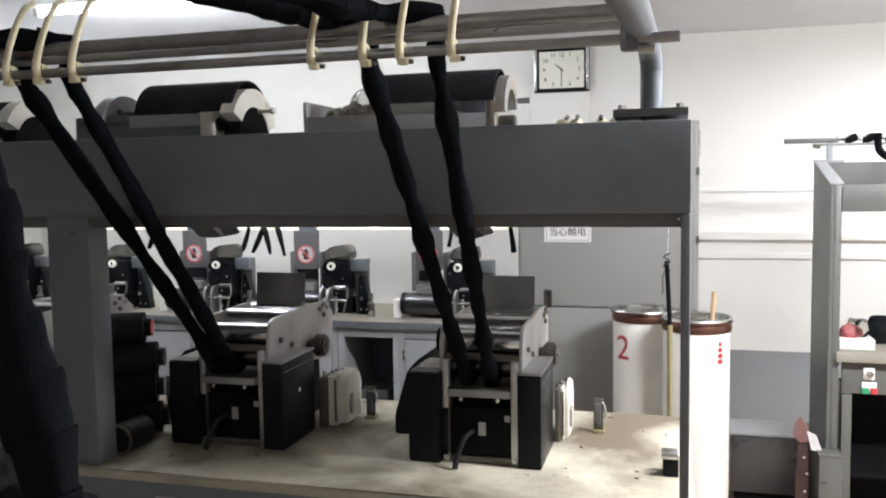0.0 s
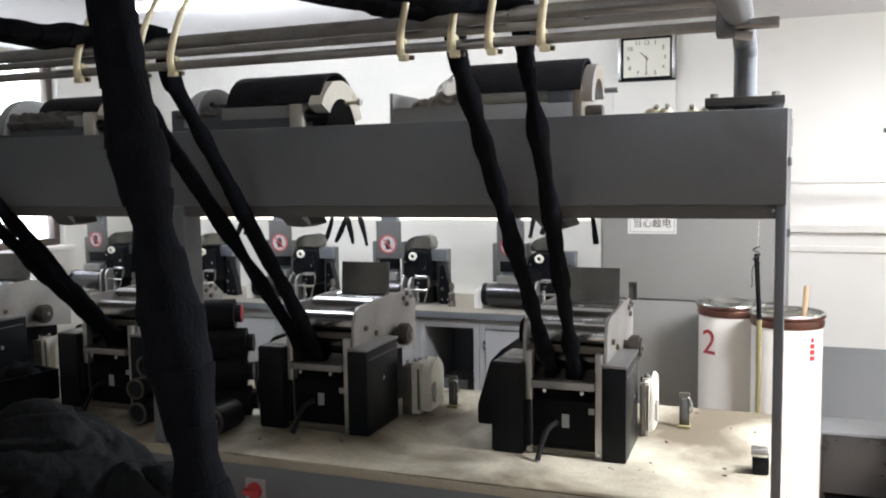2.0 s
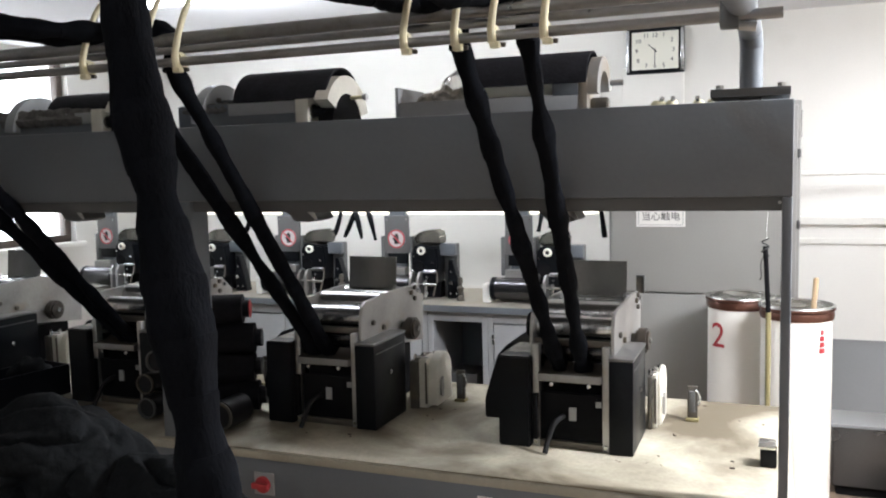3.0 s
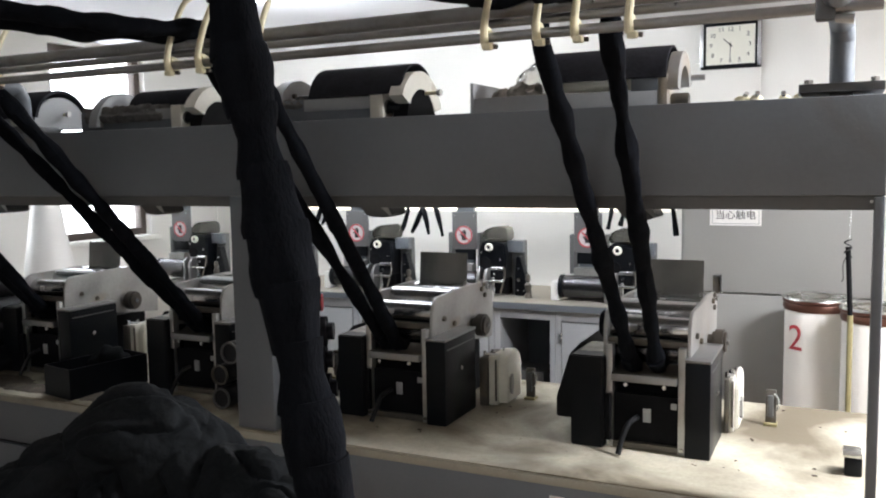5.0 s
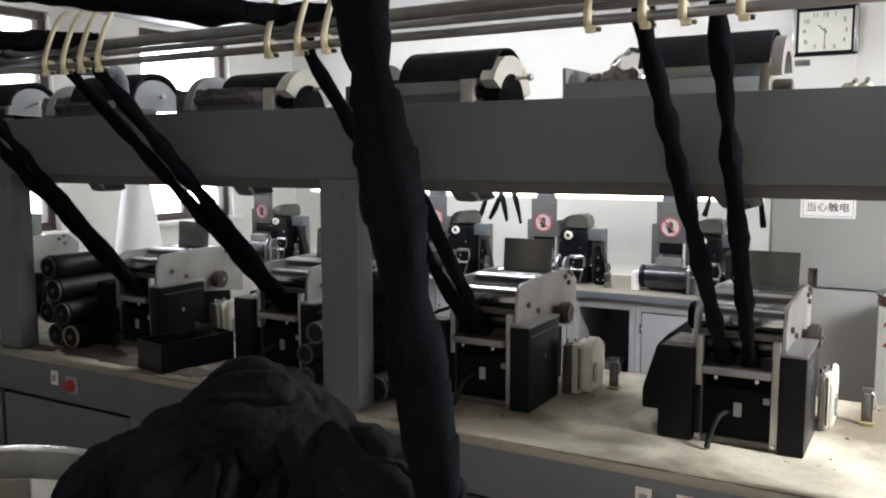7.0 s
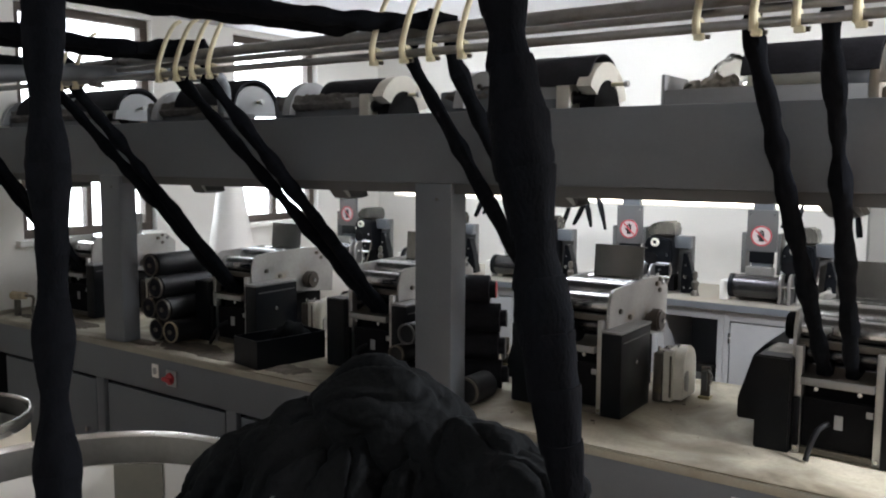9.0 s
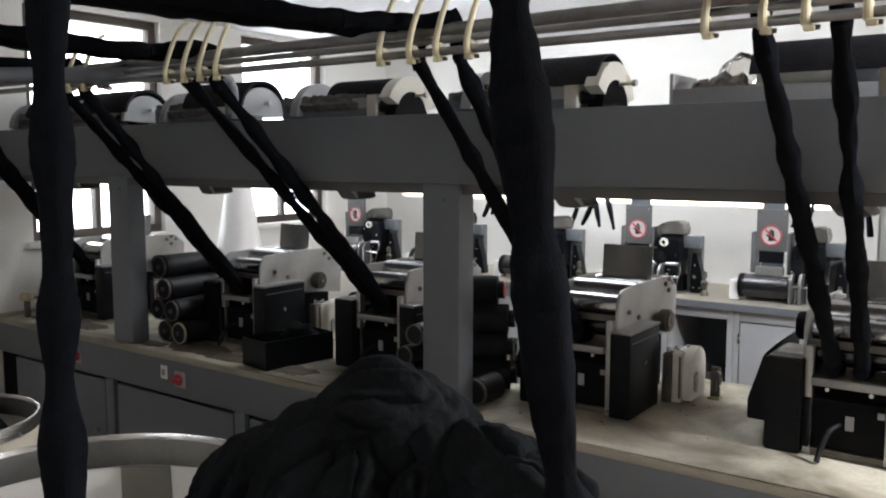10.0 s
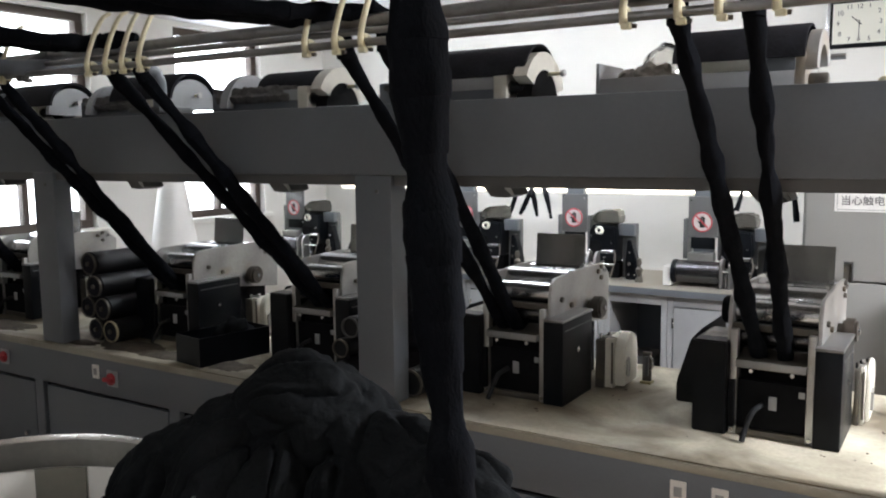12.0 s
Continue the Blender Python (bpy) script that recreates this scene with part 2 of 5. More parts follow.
def tube(points, radius, seg=10, bm=None):
    """A round tube along points; radius is a number or a function of 0..1."""
    bm = bm or bmesh.new()
    pts = [Vector(p) for p in points]
    n, rings = len(pts), []
    side = None
    for i, p in enumerate(pts):
        d = (pts[min(i + 1, n - 1)] - pts[max(i - 1, 0)]).normalized()
        side = (side - d * side.dot(d)).normalized() if side else d.orthogonal().normalized()
        up = d.cross(side)
        r = radius(i / (n - 1)) if callable(radius) else radius
        rings.append([bm.verts.new(p + r * (math.cos(a) * side + math.sin(a) * up)) for a in (2 * math.pi * j / seg for j in range(seg))])
    for a, b in zip(rings, rings[1:]):
        for j in range(seg):
            bm.faces.new((a[j], a[(j + 1) % seg], b[(j + 1) % seg], b[j]))
    bm.faces.new(rings[0][::-1]), bm.faces.new(rings[-1])
    bmesh.ops.recalc_face_normals(bm, faces=bm.faces)
    return bm


def smooth_line(points, steps=6):
    pts = [Vector(p) for p in points]
    out = []
    for i in range(len(pts) - 1):
        p0, p1, p2, p3 = pts[max(i - 1, 0)], pts[i], pts[i + 1], pts[min(i + 2, len(pts) - 1)]
        for s in range(steps):
            t = s / steps
            out.append(0.5 * ((2 * p1) + (p2 - p0) * t + (2 * p0 - 5 * p1 + 4 * p2 - p3) * t * t + (3 * p1 - p0 - 3 * p2 + p3) * t ** 3))
    return out + [pts[-1]]


def part(name, bm, material, parent=None, label="", round_faces=True):
    me = bpy.data.meshes.new(name)
    bm.to_mesh(me)
    bm.free()
    me.materials.append(material)
    if round_faces:
        for p in me.polygons:
            p.use_smooth = True
        me.set_sharp_from_angle(angle=radians(35))
    ob = new(name, me)
    if parent:
        ob.parent = parent
    return tagged(ob, label)


def thing(name, at, label, category, group="", kind=""):
    ob = new(name)
    ob.empty_display_size = 0.05
    ob.location = at
    return tagged(ob, label, category, group, kind)


def words(text, size, material, m, parent=None, name="lettering", align="CENTER"):
    cu = bpy.data.curves.new(name, "FONT")
    cu.body, cu.size, cu.align_x, cu.align_y, cu.extrude = text, size, align, "CENTER", 0.0006
    ob = new("lettering_source", cu)
    dg = bpy.context.evaluated_depsgraph_get()
    me = bpy.data.meshes.new_from_object(ob.evaluated_get(dg))
    bpy.data.objects.remove(ob)
    me.name = name
    me.materials.clear()
    me.materials.append(material)
    out = new(name, me)
    out.parent = parent
    out.matrix_basis = m
    return out


def structure(name, bm, material, round_faces=False):
    return tagged(part(name, bm, material, round_faces=round_faces), kind="structure")

# ---- the room ----
TOP = 2.47
BACK = 5.7
WEST = -4.67
structure("floor", soft_box(-9, 5, -3, 8, -0.1, 0.0), FLOOR)
structure("ceiling", soft_box(-9, 5, -3, 8, TOP, TOP + 0.1), CEILING)
wall_back = structure("wall_back", soft_box(-4.87, 5, BACK, BACK + 0.15, 0.52, TOP), WALL)
structure("wall_dado", soft_box(-4.67, 5, BACK - 0.006, BACK + 0.15, 0, 0.52), DADO)
structure("wall_east", soft_box(4.0, 4.15, -3, BACK, 0, TOP), WALL)
structure("wall_south", soft_box(-9, 5, -2.6, -2.45, 0, TOP), WALL)
structure("wall_rail", soft_box(-0.3, 4.0, BACK - 0.028, BACK - 0.002, 1.205, 1.255, 0.006), WALL)
structure("wall_rail_lower", soft_box(-0.3, 4.0, BACK - 0.012, BACK - 0.002, 1.09, 1.125, 0.004), WALL)
structure("wall_conduit", soft_box(0.1, 4.0, BACK - 0.014, BACK - 0.002, 1.50, 1.525, 0.004), WALL)
structure("wall_pilaster", soft_box(-0.84, -0.46, BACK - 0.02, BACK, 0.52, 2.19, 0.006), WALL)

# the west wall runs square to the back wall; places along it are y in metres
SPANS = ((4.14, 4.965), (2.61, 3.484))
SILL, HEAD = 1.12, 2.435


def west_wall():
    bm = bmesh.new()
    soft_box(WEST - 0.2, WEST, -2.6, BACK, 0, SILL, bm=bm)
    soft_box(WEST - 0.2, WEST, -2.6, BACK, HEAD, TOP, bm=bm)
    edges = [BACK] + [e for s in SPANS for e in s[::-1]] + [-2.6]
    for b, a in zip(edges[::2], edges[1::2]):
        soft_box(WEST - 0.2, WEST, a, b, SILL, HEAD, bm=bm)
    structure("wall_west", bm, WALL)


def window(i, a, b):
    """A brown frame with a fixed light above and two casements below, parted by a mullion."""
    w = tagged(new(f"window_{i}"), "brown-framed factory window full of daylight", "window", kind="structure")
    mid, cross = (a + b) / 2, 1.80

    def bar(name, y0, y1, z0, z1, x0=0.05, x1=0.11):
        part(name, soft_box(WEST - x1, WEST - x0, y0, y1, z0, z1, 0.004), FRAME, w)
    bar("window_frame", a, b, HEAD - 0.05, HEAD)
    bar("window_frame", a, b, SILL, SILL + 0.05)
    for y in (a, b - 0.05):
        bar("window_frame", y, y + 0.05, SILL + 0.05, HEAD - 0.05, 0.048, 0.112)
    bar("transom", a + 0.05, b - 0.05, cross - 0.025, cross + 0.025)
    bar("mullion", mid - 0.018, mid + 0.018, SILL + 0.05, cross - 0.025)
    for y0, y1, z0, z1 in ((a + 0.05, b - 0.05, cross + 0.025, HEAD - 0.05), (a + 0.05, mid - 0.018, SILL + 0.05, cross - 0.025), (mid + 0.018, b - 0.05, SILL + 0.05, cross - 0.025)):
        pane = part("pane", soft_box(WEST - 0.078, WEST - 0.074, y0, y1, z0, z1), GLASS, w)
        pane.visible_shadow = False
    part("window_sill", soft_box(WEST - 0.05, WEST + 0.05, a - 0.05, b + 0.05, SILL - 0.035, SILL - 0.001, 0.006), WALL, w)
    c = Vector((WEST - 0.3, mid, (SILL + HEAD) / 2))
    area("lamp_window", look(c, c + Vector((1, 0, 0))), b - a, HEAD - SILL, (14, 8)[i - 1], (0.93, 0.955, 1.03))


west_wall()
for i, (a, b) in enumerate(SPANS):
    window(i + 1, a, b)
structure("backdrop", soft_box(WEST - 1.25, WEST - 1.2, -2.5, 8, 0.2, 3.4), OUTSIDE)


def ceiling_lamp(x, y, glowing):
    t = thing("ceiling_lamp", (x, y, TOP), "lit white fluorescent ceiling lamp with a bare tube", "lamp", "ceiling lamps")
    part("housing", soft_box(-0.64, 0.64, -0.06, 0.06, -0.045, -0.001, 0.01), WHITE, t)
    part("tube", rod((-0.6, 0, -0.062), (0.6, 0, -0.062), 0.014), glowing, t)
    for s in (-1, 1):
        part("tube_holder", soft_box(s * 0.62 - 0.015, s * 0.62 + 0.015, -0.02, 0.02, -0.085, -0.044, 0.004), WHITE, t)


# the last two fixtures are added out of view, to carry the fill light
for x, y in ((-2.2, 3.62), (1.3, 2.5), (2.3, 4.3), (-1.3, -0.7), (1.3, 0.2)):
    ceiling_lamp(x, y, TUBE if y > 1 else TUBE_FILL)


def counter_lamp():
    t = thing("counter_lamp", (-2.3, 4.85, 1.37), "long lit fluorescent batten above the rear worktop", "lamp")
    part("batten", soft_box(-1.55, 1.55, -0.02, 0.02, 0.0, 0.03, 0.005), WHITE, t)
    part("tube", rod((-1.5, 0, -0.028), (1.5, 0, -0.028), 0.026), TUBE_WARM, t)
    for x in (-1.4, 1.4):
        part("bracket", soft_box(x - 0.012, x + 0.012, 0.0, 0.85, 0.028, 0.045), PALE_GREY, t)


counter_lamp()

# ---- the long machine bench and its box beam ----
ZT = 0.75
YF = 2.352
XE = 0.105


def bench():
    t = thing("machine_bench", (0, 0, 0), "long grey steel machine bench with a dusty cream top", "bench")
    part("top", prism([(-4.64, 2.339), (-3.5, 2.340), (-1.7, 2.339), (XE + 0.015, 2.341), (XE + 0.015, 3.265), (-4.64, 3.265)], "z", ZT - 0.004, ZT), TABLETOP, t, "dusty cream board on the bench top")
    part("ledge", soft_box(-4.64, XE + 0.02, 2.335, 3.27, ZT - 0.03, ZT - 0.0045, 0.005), SHELF, t, "grey-brown bench top ledge")
    part("fascia", soft_box(-4.64, XE, 2.345, 2.40, 0.565, ZT - 0.031, 0.003), GREY, t)
    part("plinth", soft_box(-4.64, XE, 2.38, 3.2, 0.0, 0.1), LIP, t)
    part("back_panel", soft_box(-4.64, XE, 3.18, 3.2, 0.1, ZT - 0.031), GREY, t)
    part("end_panel", soft_box(XE - 0.02, XE, 2.40, 3.18, 0.1, ZT - 0.031), GREY, t)
    part("carcass", soft_box(-4.64, XE - 0.02, 2.39, 2.41, 0.1, 0.565), MATT_BLACK, t)
    x = -5.345 + 0.905
    while x < 0:
        d = part("door", soft_box(x + 0.012, min(x + 0.82, XE - 0.01), 2.352, 2.374, 0.115, 0.548, 0.004), GREY, t)
        part("stile", soft_box(x + 0.832, min(x + 0.893, XE), 2.348, 2.374, 0.1, 0.5645, 0.002), GREY, t)
        part("door_knob", rod((x + 0.76, 2.352, 0.30), (x + 0.76, 2.33, 0.30), 0.011, bevel=0.003), CHROME, d)
        x += 0.905
    return t


bench()


def switch(x, z, y=2.345):
    t = thing("rotary_switch", (x, y, z), "red rotary mains switch on a grey plate", "switch", "bench switches")
    part("plate", soft_box(-0.035, 0.035, -0.006, 0.0, -0.035, 0.035, 0.003), PALE_GREY, t)
    part("collar", rod((0, -0.006, 0), (0, -0.018, 0), 0.026, bevel=0.003), RED, t)
    part("handle", soft_box(-0.028, 0.028, -0.034, -0.018, -0.009, 0.009, 0.004), RED, t)


def socket(x, z, y=2.345):
    t = thing("socket", (x, y, z), "small pale socket plate on the bench front", "socket", "bench sockets")
    part("plate", soft_box(-0.022, 0.022, -0.005, 0.0, -0.03, 0.03, 0.003), WHITE, t)
    part("insert", soft_box(-0.011, 0.011, -0.008, -0.005, -0.014, 0.014, 0.002), PALE_GREY, t)


for x in (-3.04, -3.824, -1.368):
    switch(x, 0.643)
for x in (-3.15, -0.66, -0.55):
    socket(x, 0.66)


def box_beam():
    t = thing("box_beam", (0, 0, 1.5), "long grey painted steel box beam carried on posts", "beam")
    part("shell", soft_box(-4.64, XE, YF, 2.84, 0.002, 0.227, 0.004), GREY, t)
    # set back under the shell; its shade is also put into the darker grey
    part("shaded_lip", soft_box(-4.64, XE - 0.02, YF + 0.016, 2.82, -0.032, 0.002), LIP, t)
    for i in range(60):
        if i % 6 == 0:
            part("screw", rod((0.077 - i * 0.3, YF + 0.018, -0.012), (0.077 - i * 0.3, YF + 0.008, -0.012), 0.004, seg=8), ALU, t)
        if 0.077 - (i + 1) * 0.3 < -4.6:
            break
    for x0, x1 in ((XE - 0.023, XE), (-1.744, -1.598), (-3.527, -3.381)):
        deep = 0.05 if x0 > 0 else 0.085
        p = part("post", soft_box(x0, x1, YF, YF + deep, ZT - 1.5 + 0.001, 0.001, 0.005), GREY, t)
        if x0 < 0:
            part("bolt", rod((x0 + 0.09, YF + 0.002, -0.05), (x0 + 0.09, YF - 0.004, -0.05), 0.007, seg=10), LIP, p)
    return t


box_beam()


def underside_wedge(x):
    t = thing("downlight_housing", (x, 2.47, 1.468), "small wedge-shaped grey metal housing under the beam", "housing", "beam housings")
    part("hood", prism([(-0.062, 0.0), (0.034, 0.0), (0.046, -0.024), (0.02, -0.032), (-0.035, -0.030)], "y", -0.05, 0.05, 0.002), LIP, t)
    part("end_cap", prism([(0.012, -0.001), (0.034, -0.001), (0.048, -0.024), (0.04, -0.026)], "y", -0.054, -0.051), ALU, t)
    part("lens_strip", soft_box(-0.03, 0.016, -0.04, 0.04, -0.0335, -0.0325), PALE_GREY, t)


for x in (-0.46, -1.24, -2.13, -2.92, -3.9):
    underside_wedge(x)

# ---- machines on the bench ----


def lint_cap(x0, x1, y0, y1, z, seed):
    """A thin ragged blanket of lint on a flat ledge."""
    bm = bmesh.new()
    n = 10
    rows = []
    for i in range(n + 1):
        row = []
        for j in range(n + 1):
            u, v = i / n, j / n
            edge = min(u, 1 - u, v, 1 - v) * 4
            p = Vector((x0 + (x1 - x0) * u, y0 + (y1 - y0) * v, z))
            h = min(1, edge) * (0.006 + 0.006 * noise.noise(p * 40 + Vector((seed, 0, 0))))
            row.append(bm.verts.new(p + Vector((0.006 * noise.noise(p * 60), 0.006 * noise.noise(p * 60 + Vector((5, 0, 0))), max(0.0004, h)))))
        rows.append(row)
    for a, b in zip(rows, rows[1:]):
        for j in range(n):
            bm.faces.new((a[j], b[j], b[j + 1], a[j + 1]))
    rim = rows[0] + [r[-1] for r in rows[1:]] + rows[-1][-2::-1] + [r[0] for r in rows[-2:0:-1]]
    bm.faces.new(rim)
    bmesh.ops.recalc_face_normals(bm, faces=bm.faces)
    return bm


def bench_machine(x):
    t = thing("drawing_machine", (x, 2.6, ZT), "small black and aluminium sliver drawing machine with chrome rollers", "machine", "drawing machines")
    # front frame
    for s in (-1, 1):
        part("frame_post", soft_box(s * 0.104 - 0.010, s * 0.104 + 0.010, 0.02, 0.05, 0.001, 0.31, 0.002), ALU, t)
    part("frame_foot", soft_box(-0.094, 0.094, 0.022, 0.05, 0.002, 0.022, 0.002), IRON, t)
    part("feed_bar", soft_box(-0.094, 0.094, 0.0, 0.05, 0.205, 0.228, 0.004), PIPE, t)
    part("feed_tray", prism([(0.0, 0.229), (0.06, 0.229), (0.10, 0.245), (0.10, 0.238), (0.06, 0.222)], "x", -0.094, 0.094), IRON, t)
    for sx in (-0.05, 0.06):
        part("screw", rod((sx, 0.0, 0.20), (sx, -0.006, 0.20), 0.006, seg=10), CHROME, t)
    p = part("lower_panel", soft_box(-0.093, 0.093, 0.03, 0.045, 0.023, 0.165, 0.002), MATT_BLACK, t)
    part("label", soft_box(-0.006, 0.016, 0.026, 0.0302, 0.085, 0.125, 0.001), PALE_GREY, p, "small grey label plate")
    part("corner_label", soft_box(0.073, 0.09, 0.026, 0.0302, 0.13, 0.148, 0.001), PALE_GREY, p)
    part("core", soft_box(-0.093, 0.093, 0.07, 0.5, 0.002, 0.20), MATT_BLACK, t)
    part("cable", tube(smooth_line([(-0.02, 0.025, 0.10), (-0.04, -0.01, 0.085), (-0.055, -0.03, 0.04), (-0.06, -0.05, 0.006)]), 0.008), ROLL, t, "dark rubber cable")
    # covers left and right
    rc = part("right_cover", soft_box(0.115, 0.185, 0.005, 0.25, 0.001, 0.275, 0.004), BLACK, t)
    part("cover_top", soft_box(0.114, 0.186, 0.004, 0.255, 0.276, 0.284, 0.002), PIPE, rc, "worn bare metal lid")
    part("cover_seam", soft_box(0.1852, 0.1862, 0.02, 0.235, 0.245, 0.249), LIP, rc)
    part("cover_screw", rod((0.185, 0.12, 0.17), (0.192, 0.12, 0.17), 0.009, seg=12, bevel=0.002), CHROME, rc)
    part("left_cover", prism([(0.0, 0.001), (0.26, 0.001), (0.26, 0.22), (0.20, 0.275), (0.0, 0.275)], "x", -0.215, -0.117, 0.004), BLACK, t)
    part("belt_guard", prism([(-0.216, 0.05), (-0.292, 0.05), (-0.292, 0.11), (-0.25, 0.25), (-0.216, 0.288)], "y", 0.10, 0.40, 0.004), BLACK, t)
    part("guard_foot", soft_box(-0.30, -0.216, 0.30, 0.42, 0.001, 0.045, 0.003), LIP, t)
    # side plates
    outline = [(0.035, 0.25), (0.55, 0.19), (0.56, 0.36), (0.50, 0.408), (0.33, 0.415), (0.08, 0.408), (0.055, 0.395), (0.04, 0.36)]
    for s, nm in ((-1, "side_plate"), (1, "side_plate")):
        sp = part(nm, prism(outline, "x", s * 0.121 - 0.005, s * 0.121 + 0.005, 0.002), PLATE, t)
        if s > 0:
            for by, bz in ((0.12, 0.33), (0.44, 0.385), (0.47, 0.36), (0.50, 0.385), (0.47, 0.40), (0.20, 0.30)):
                part("bolt", rod((0.126, by, bz), (0.135, by, bz), 0.009, seg=8, bevel=0.001), IRON if by < 0.49 else CHROME, sp)
    for ry, rz, r in ((0.105, 0.350, 0.036), (0.225, 0.372, 0.044), (0.40, 0.365, 0.046)):
        ro = part("roller", rod((-0.114, ry, rz), (0.114, ry, rz), r, seg=28, bevel=0.002), CHROME, t)
    part("cross_bar", soft_box(-0.115, 0.115, 0.045, 0.066, 0.305, 0.325, 0.003), IRON, t)
    part("nip_roller", rod((-0.114, 0.085, 0.285), (0.114, 0.085, 0.285), 0.024, seg=24), DRUM, t)
    part("nip_roller", rod((-0.114, 0.12, 0.24), (0.114, 0.12, 0.24), 0.02, seg=24), DRUM, t)
    part("baffle", prism([(0.345, 0.412), (0.349, 0.412), (0.355, 0.46), (0.361, 0.525), (0.356, 0.525), (0.350, 0.46)], "x", -0.075, 0.112), SHEET, t, "dull steel upright baffle")
    part("baffle_flange", prism([(0.30, 0.409), (0.35, 0.409), (0.35, 0.413), (0.30, 0.413)], "x", -0.075, 0.112), SHEET, t)
    wheel = part("hand_wheel", rod((0.140, 0.365, 0.268), (0.182, 0.365, 0.268), 0.040, seg=24, bevel=0.008), WHEEL, t, "brown moulded hand wheel")
    part("wheel_hub", rod((0.126, 0.365, 0.268), (0.1395, 0.365, 0.268), 0.022, seg=16), IRON, wheel)
    part("wheel_nut", rod((0.182, 0.365, 0.268), (0.189, 0.365, 0.268), 0.010, seg=6), CHROME, wheel)
    part("left_wheel", rod((-0.128, 0.30, 0.315), (-0.20, 0.30, 0.315), 0.044, seg=24, bevel=0.006), MATT_BLACK, t)
    # dusty ledges and small screws
    part("lid_lint", lint_cap(-0.205, -0.125, 0.06, 0.20, 0.2755, 7), LINT, t, "lint on the cover")
    part("sensor_box", soft_box(-0.112, -0.0945, 0.0, 0.019, 0.028, 0.165, 0.003), MATT_BLACK, t)
    for sx in (-0.104, 0.104):
        part("post_bolt", rod((sx, 0.02, 0.016), (sx, 0.014, 0.016), 0.006, seg=6), STEEL, t)
    return t


def motor(t, a, b, c):
    """The drive beside a machine: dark gearbox to a, cream block to b, arched cover to c."""
    mo = part("motor", soft_box(0.187, a, 0.275, 0.43, 0.001, 0.171, 0.004), IRON, t, "dark motor gearbox")
    part("motor_block", soft_box(a + 0.0005, b, 0.285, 0.435, 0.004, 0.176, 0.003), CREAM, mo)
    arch = [(0.295, 0.012), (0.43, 0.012), (0.43, 0.13)] + [(0.3625 + 0.0675 * math.cos(q), 0.13 + 0.062 * math.sin(q)) for q in np.linspace(0.25, 2.89, 8)] + [(0.295, 0.13)]
    part("motor_cover", prism(arch, "x", b + 0.0005, c, 0.004), CREAM, mo)
    part("motor_strap", soft_box(b - 0.007, b - 0.0005, 0.2795, 0.2845, 0.02, 0.165, 0.001), IRON, mo)
    for k, ty in ((0.2, 0.30), (0.45, 0.335), (0.7, 0.31), (0.9, 0.37)):
        tx = 0.187 + (b - 0.187) * k
        part("terminal", rod((tx, ty, 0.1705), (tx, ty, 0.190), 0.006, seg=8, bevel=0.002), CHROME, mo)
    part("terminal_bar", soft_box(0.19, b - 0.002, 0.302, 0.312, 0.1765, 0.182, 0.002), STEEL, mo)
    part("wing_nut", prism([(0.31, 0.05), (0.325, 0.04), (0.335, 0.075), (0.328, 0.11), (0.31, 0.10)], "x", c, c + 0.008), PLATE, mo)


first = bench_machine(-0.485)
for x in (-1.30, -2.165, -2.98, -4.19):
    motor(copy_thing(first, pose(x, 2.6, ZT)), 0.218, 0.250, 0.286)
motor(first, 0.201, 0.215, 0.229)
lug = part("rear_lug", soft_box(0.118, 0.140, 0.504, 0.512, 0.40, 0.455, 0.002), IRON, first)
part("lug_frame", soft_box(0.1405, 0.147, 0.50, 0.516, 0.40, 0.462, 0.002), GALV, lug)
part("lug_frame", soft_box(0.118, 0.1404, 0.50, 0.516, 0.4555, 0.462, 0.002), GALV, lug)


def latch(x, y):
    t = thing("toggle_latch", (x, y, ZT), "worn upright steel toggle latch on the bench", "latch", "latches")
    part("strip", soft_box(-0.016, 0.016, -0.006, 0.006, 0.001, 0.115, 0.003), IRON, t)
    part("lever", soft_box(-0.009, 0.009, -0.02, -0.006, 0.03, 0.10, 0.004), LIP, t)
    part("hook", tube(smooth_line([(0.014, -0.01, 0.05), (0.024, -0.012, 0.065), (0.022, -0.012, 0.09), (0.010, -0.012, 0.105)]), 0.0035), CHROME, t)
    part("base", soft_box(-0.02, 0.02, -0.02, 0.02, 0.0005, 0.01, 0.002), OLIVE, t)


for x in (-0.173, -0.975, -1.79, -2.64):
    latch(x, 3.02)


def end_clamp():
    t = thing("clamp_block", (0.06, 2.66, ZT), "small blackened clamp block at the bench end", "clamp")
    part("block", soft_box(-0.022, 0.022, -0.03, 0.03, 0.001, 0.05, 0.006), BLACK, t)
    part("cap", soft_box(-0.026, 0.02, -0.034, 0.034, 0.051, 0.066, 0.006), STEEL, t)


end_clamp()


def roll_stack(x, y, spots, length, caps, group):
    """Rubber covered rolls piled with their axes across the bench."""
    for (dx, dz), cap in zip(spots, caps):
        t = thing("rubber_roll", (x + dx, y, ZT + dz), "black rubber covered roll lying in a pile", "roll", group)
        part("sleeve", rod((0, 0.01, 0), (0, length, 0), 0.052, seg=28, bevel=0.006), ROLL, t)
        part("end_face", rod((0, 0.002, 0), (0, 0.0101, 0), 0.044, seg=28, bevel=0.003), FELT, t)
        rim = part("end_rim", lathe([(0.0425, 0.0), (0.0475, 0.0), (0.0475, 0.0095), (0.0425, 0.0095), (0.0425, 0.0)], (0, 0), 28), cap, t)
        rim.rotation_euler = (radians(-90), 0, 0)
        part("shaft", rod((0, -0.006, 0), (0, 0.0019, 0), 0.010, seg=14), IRON, t)


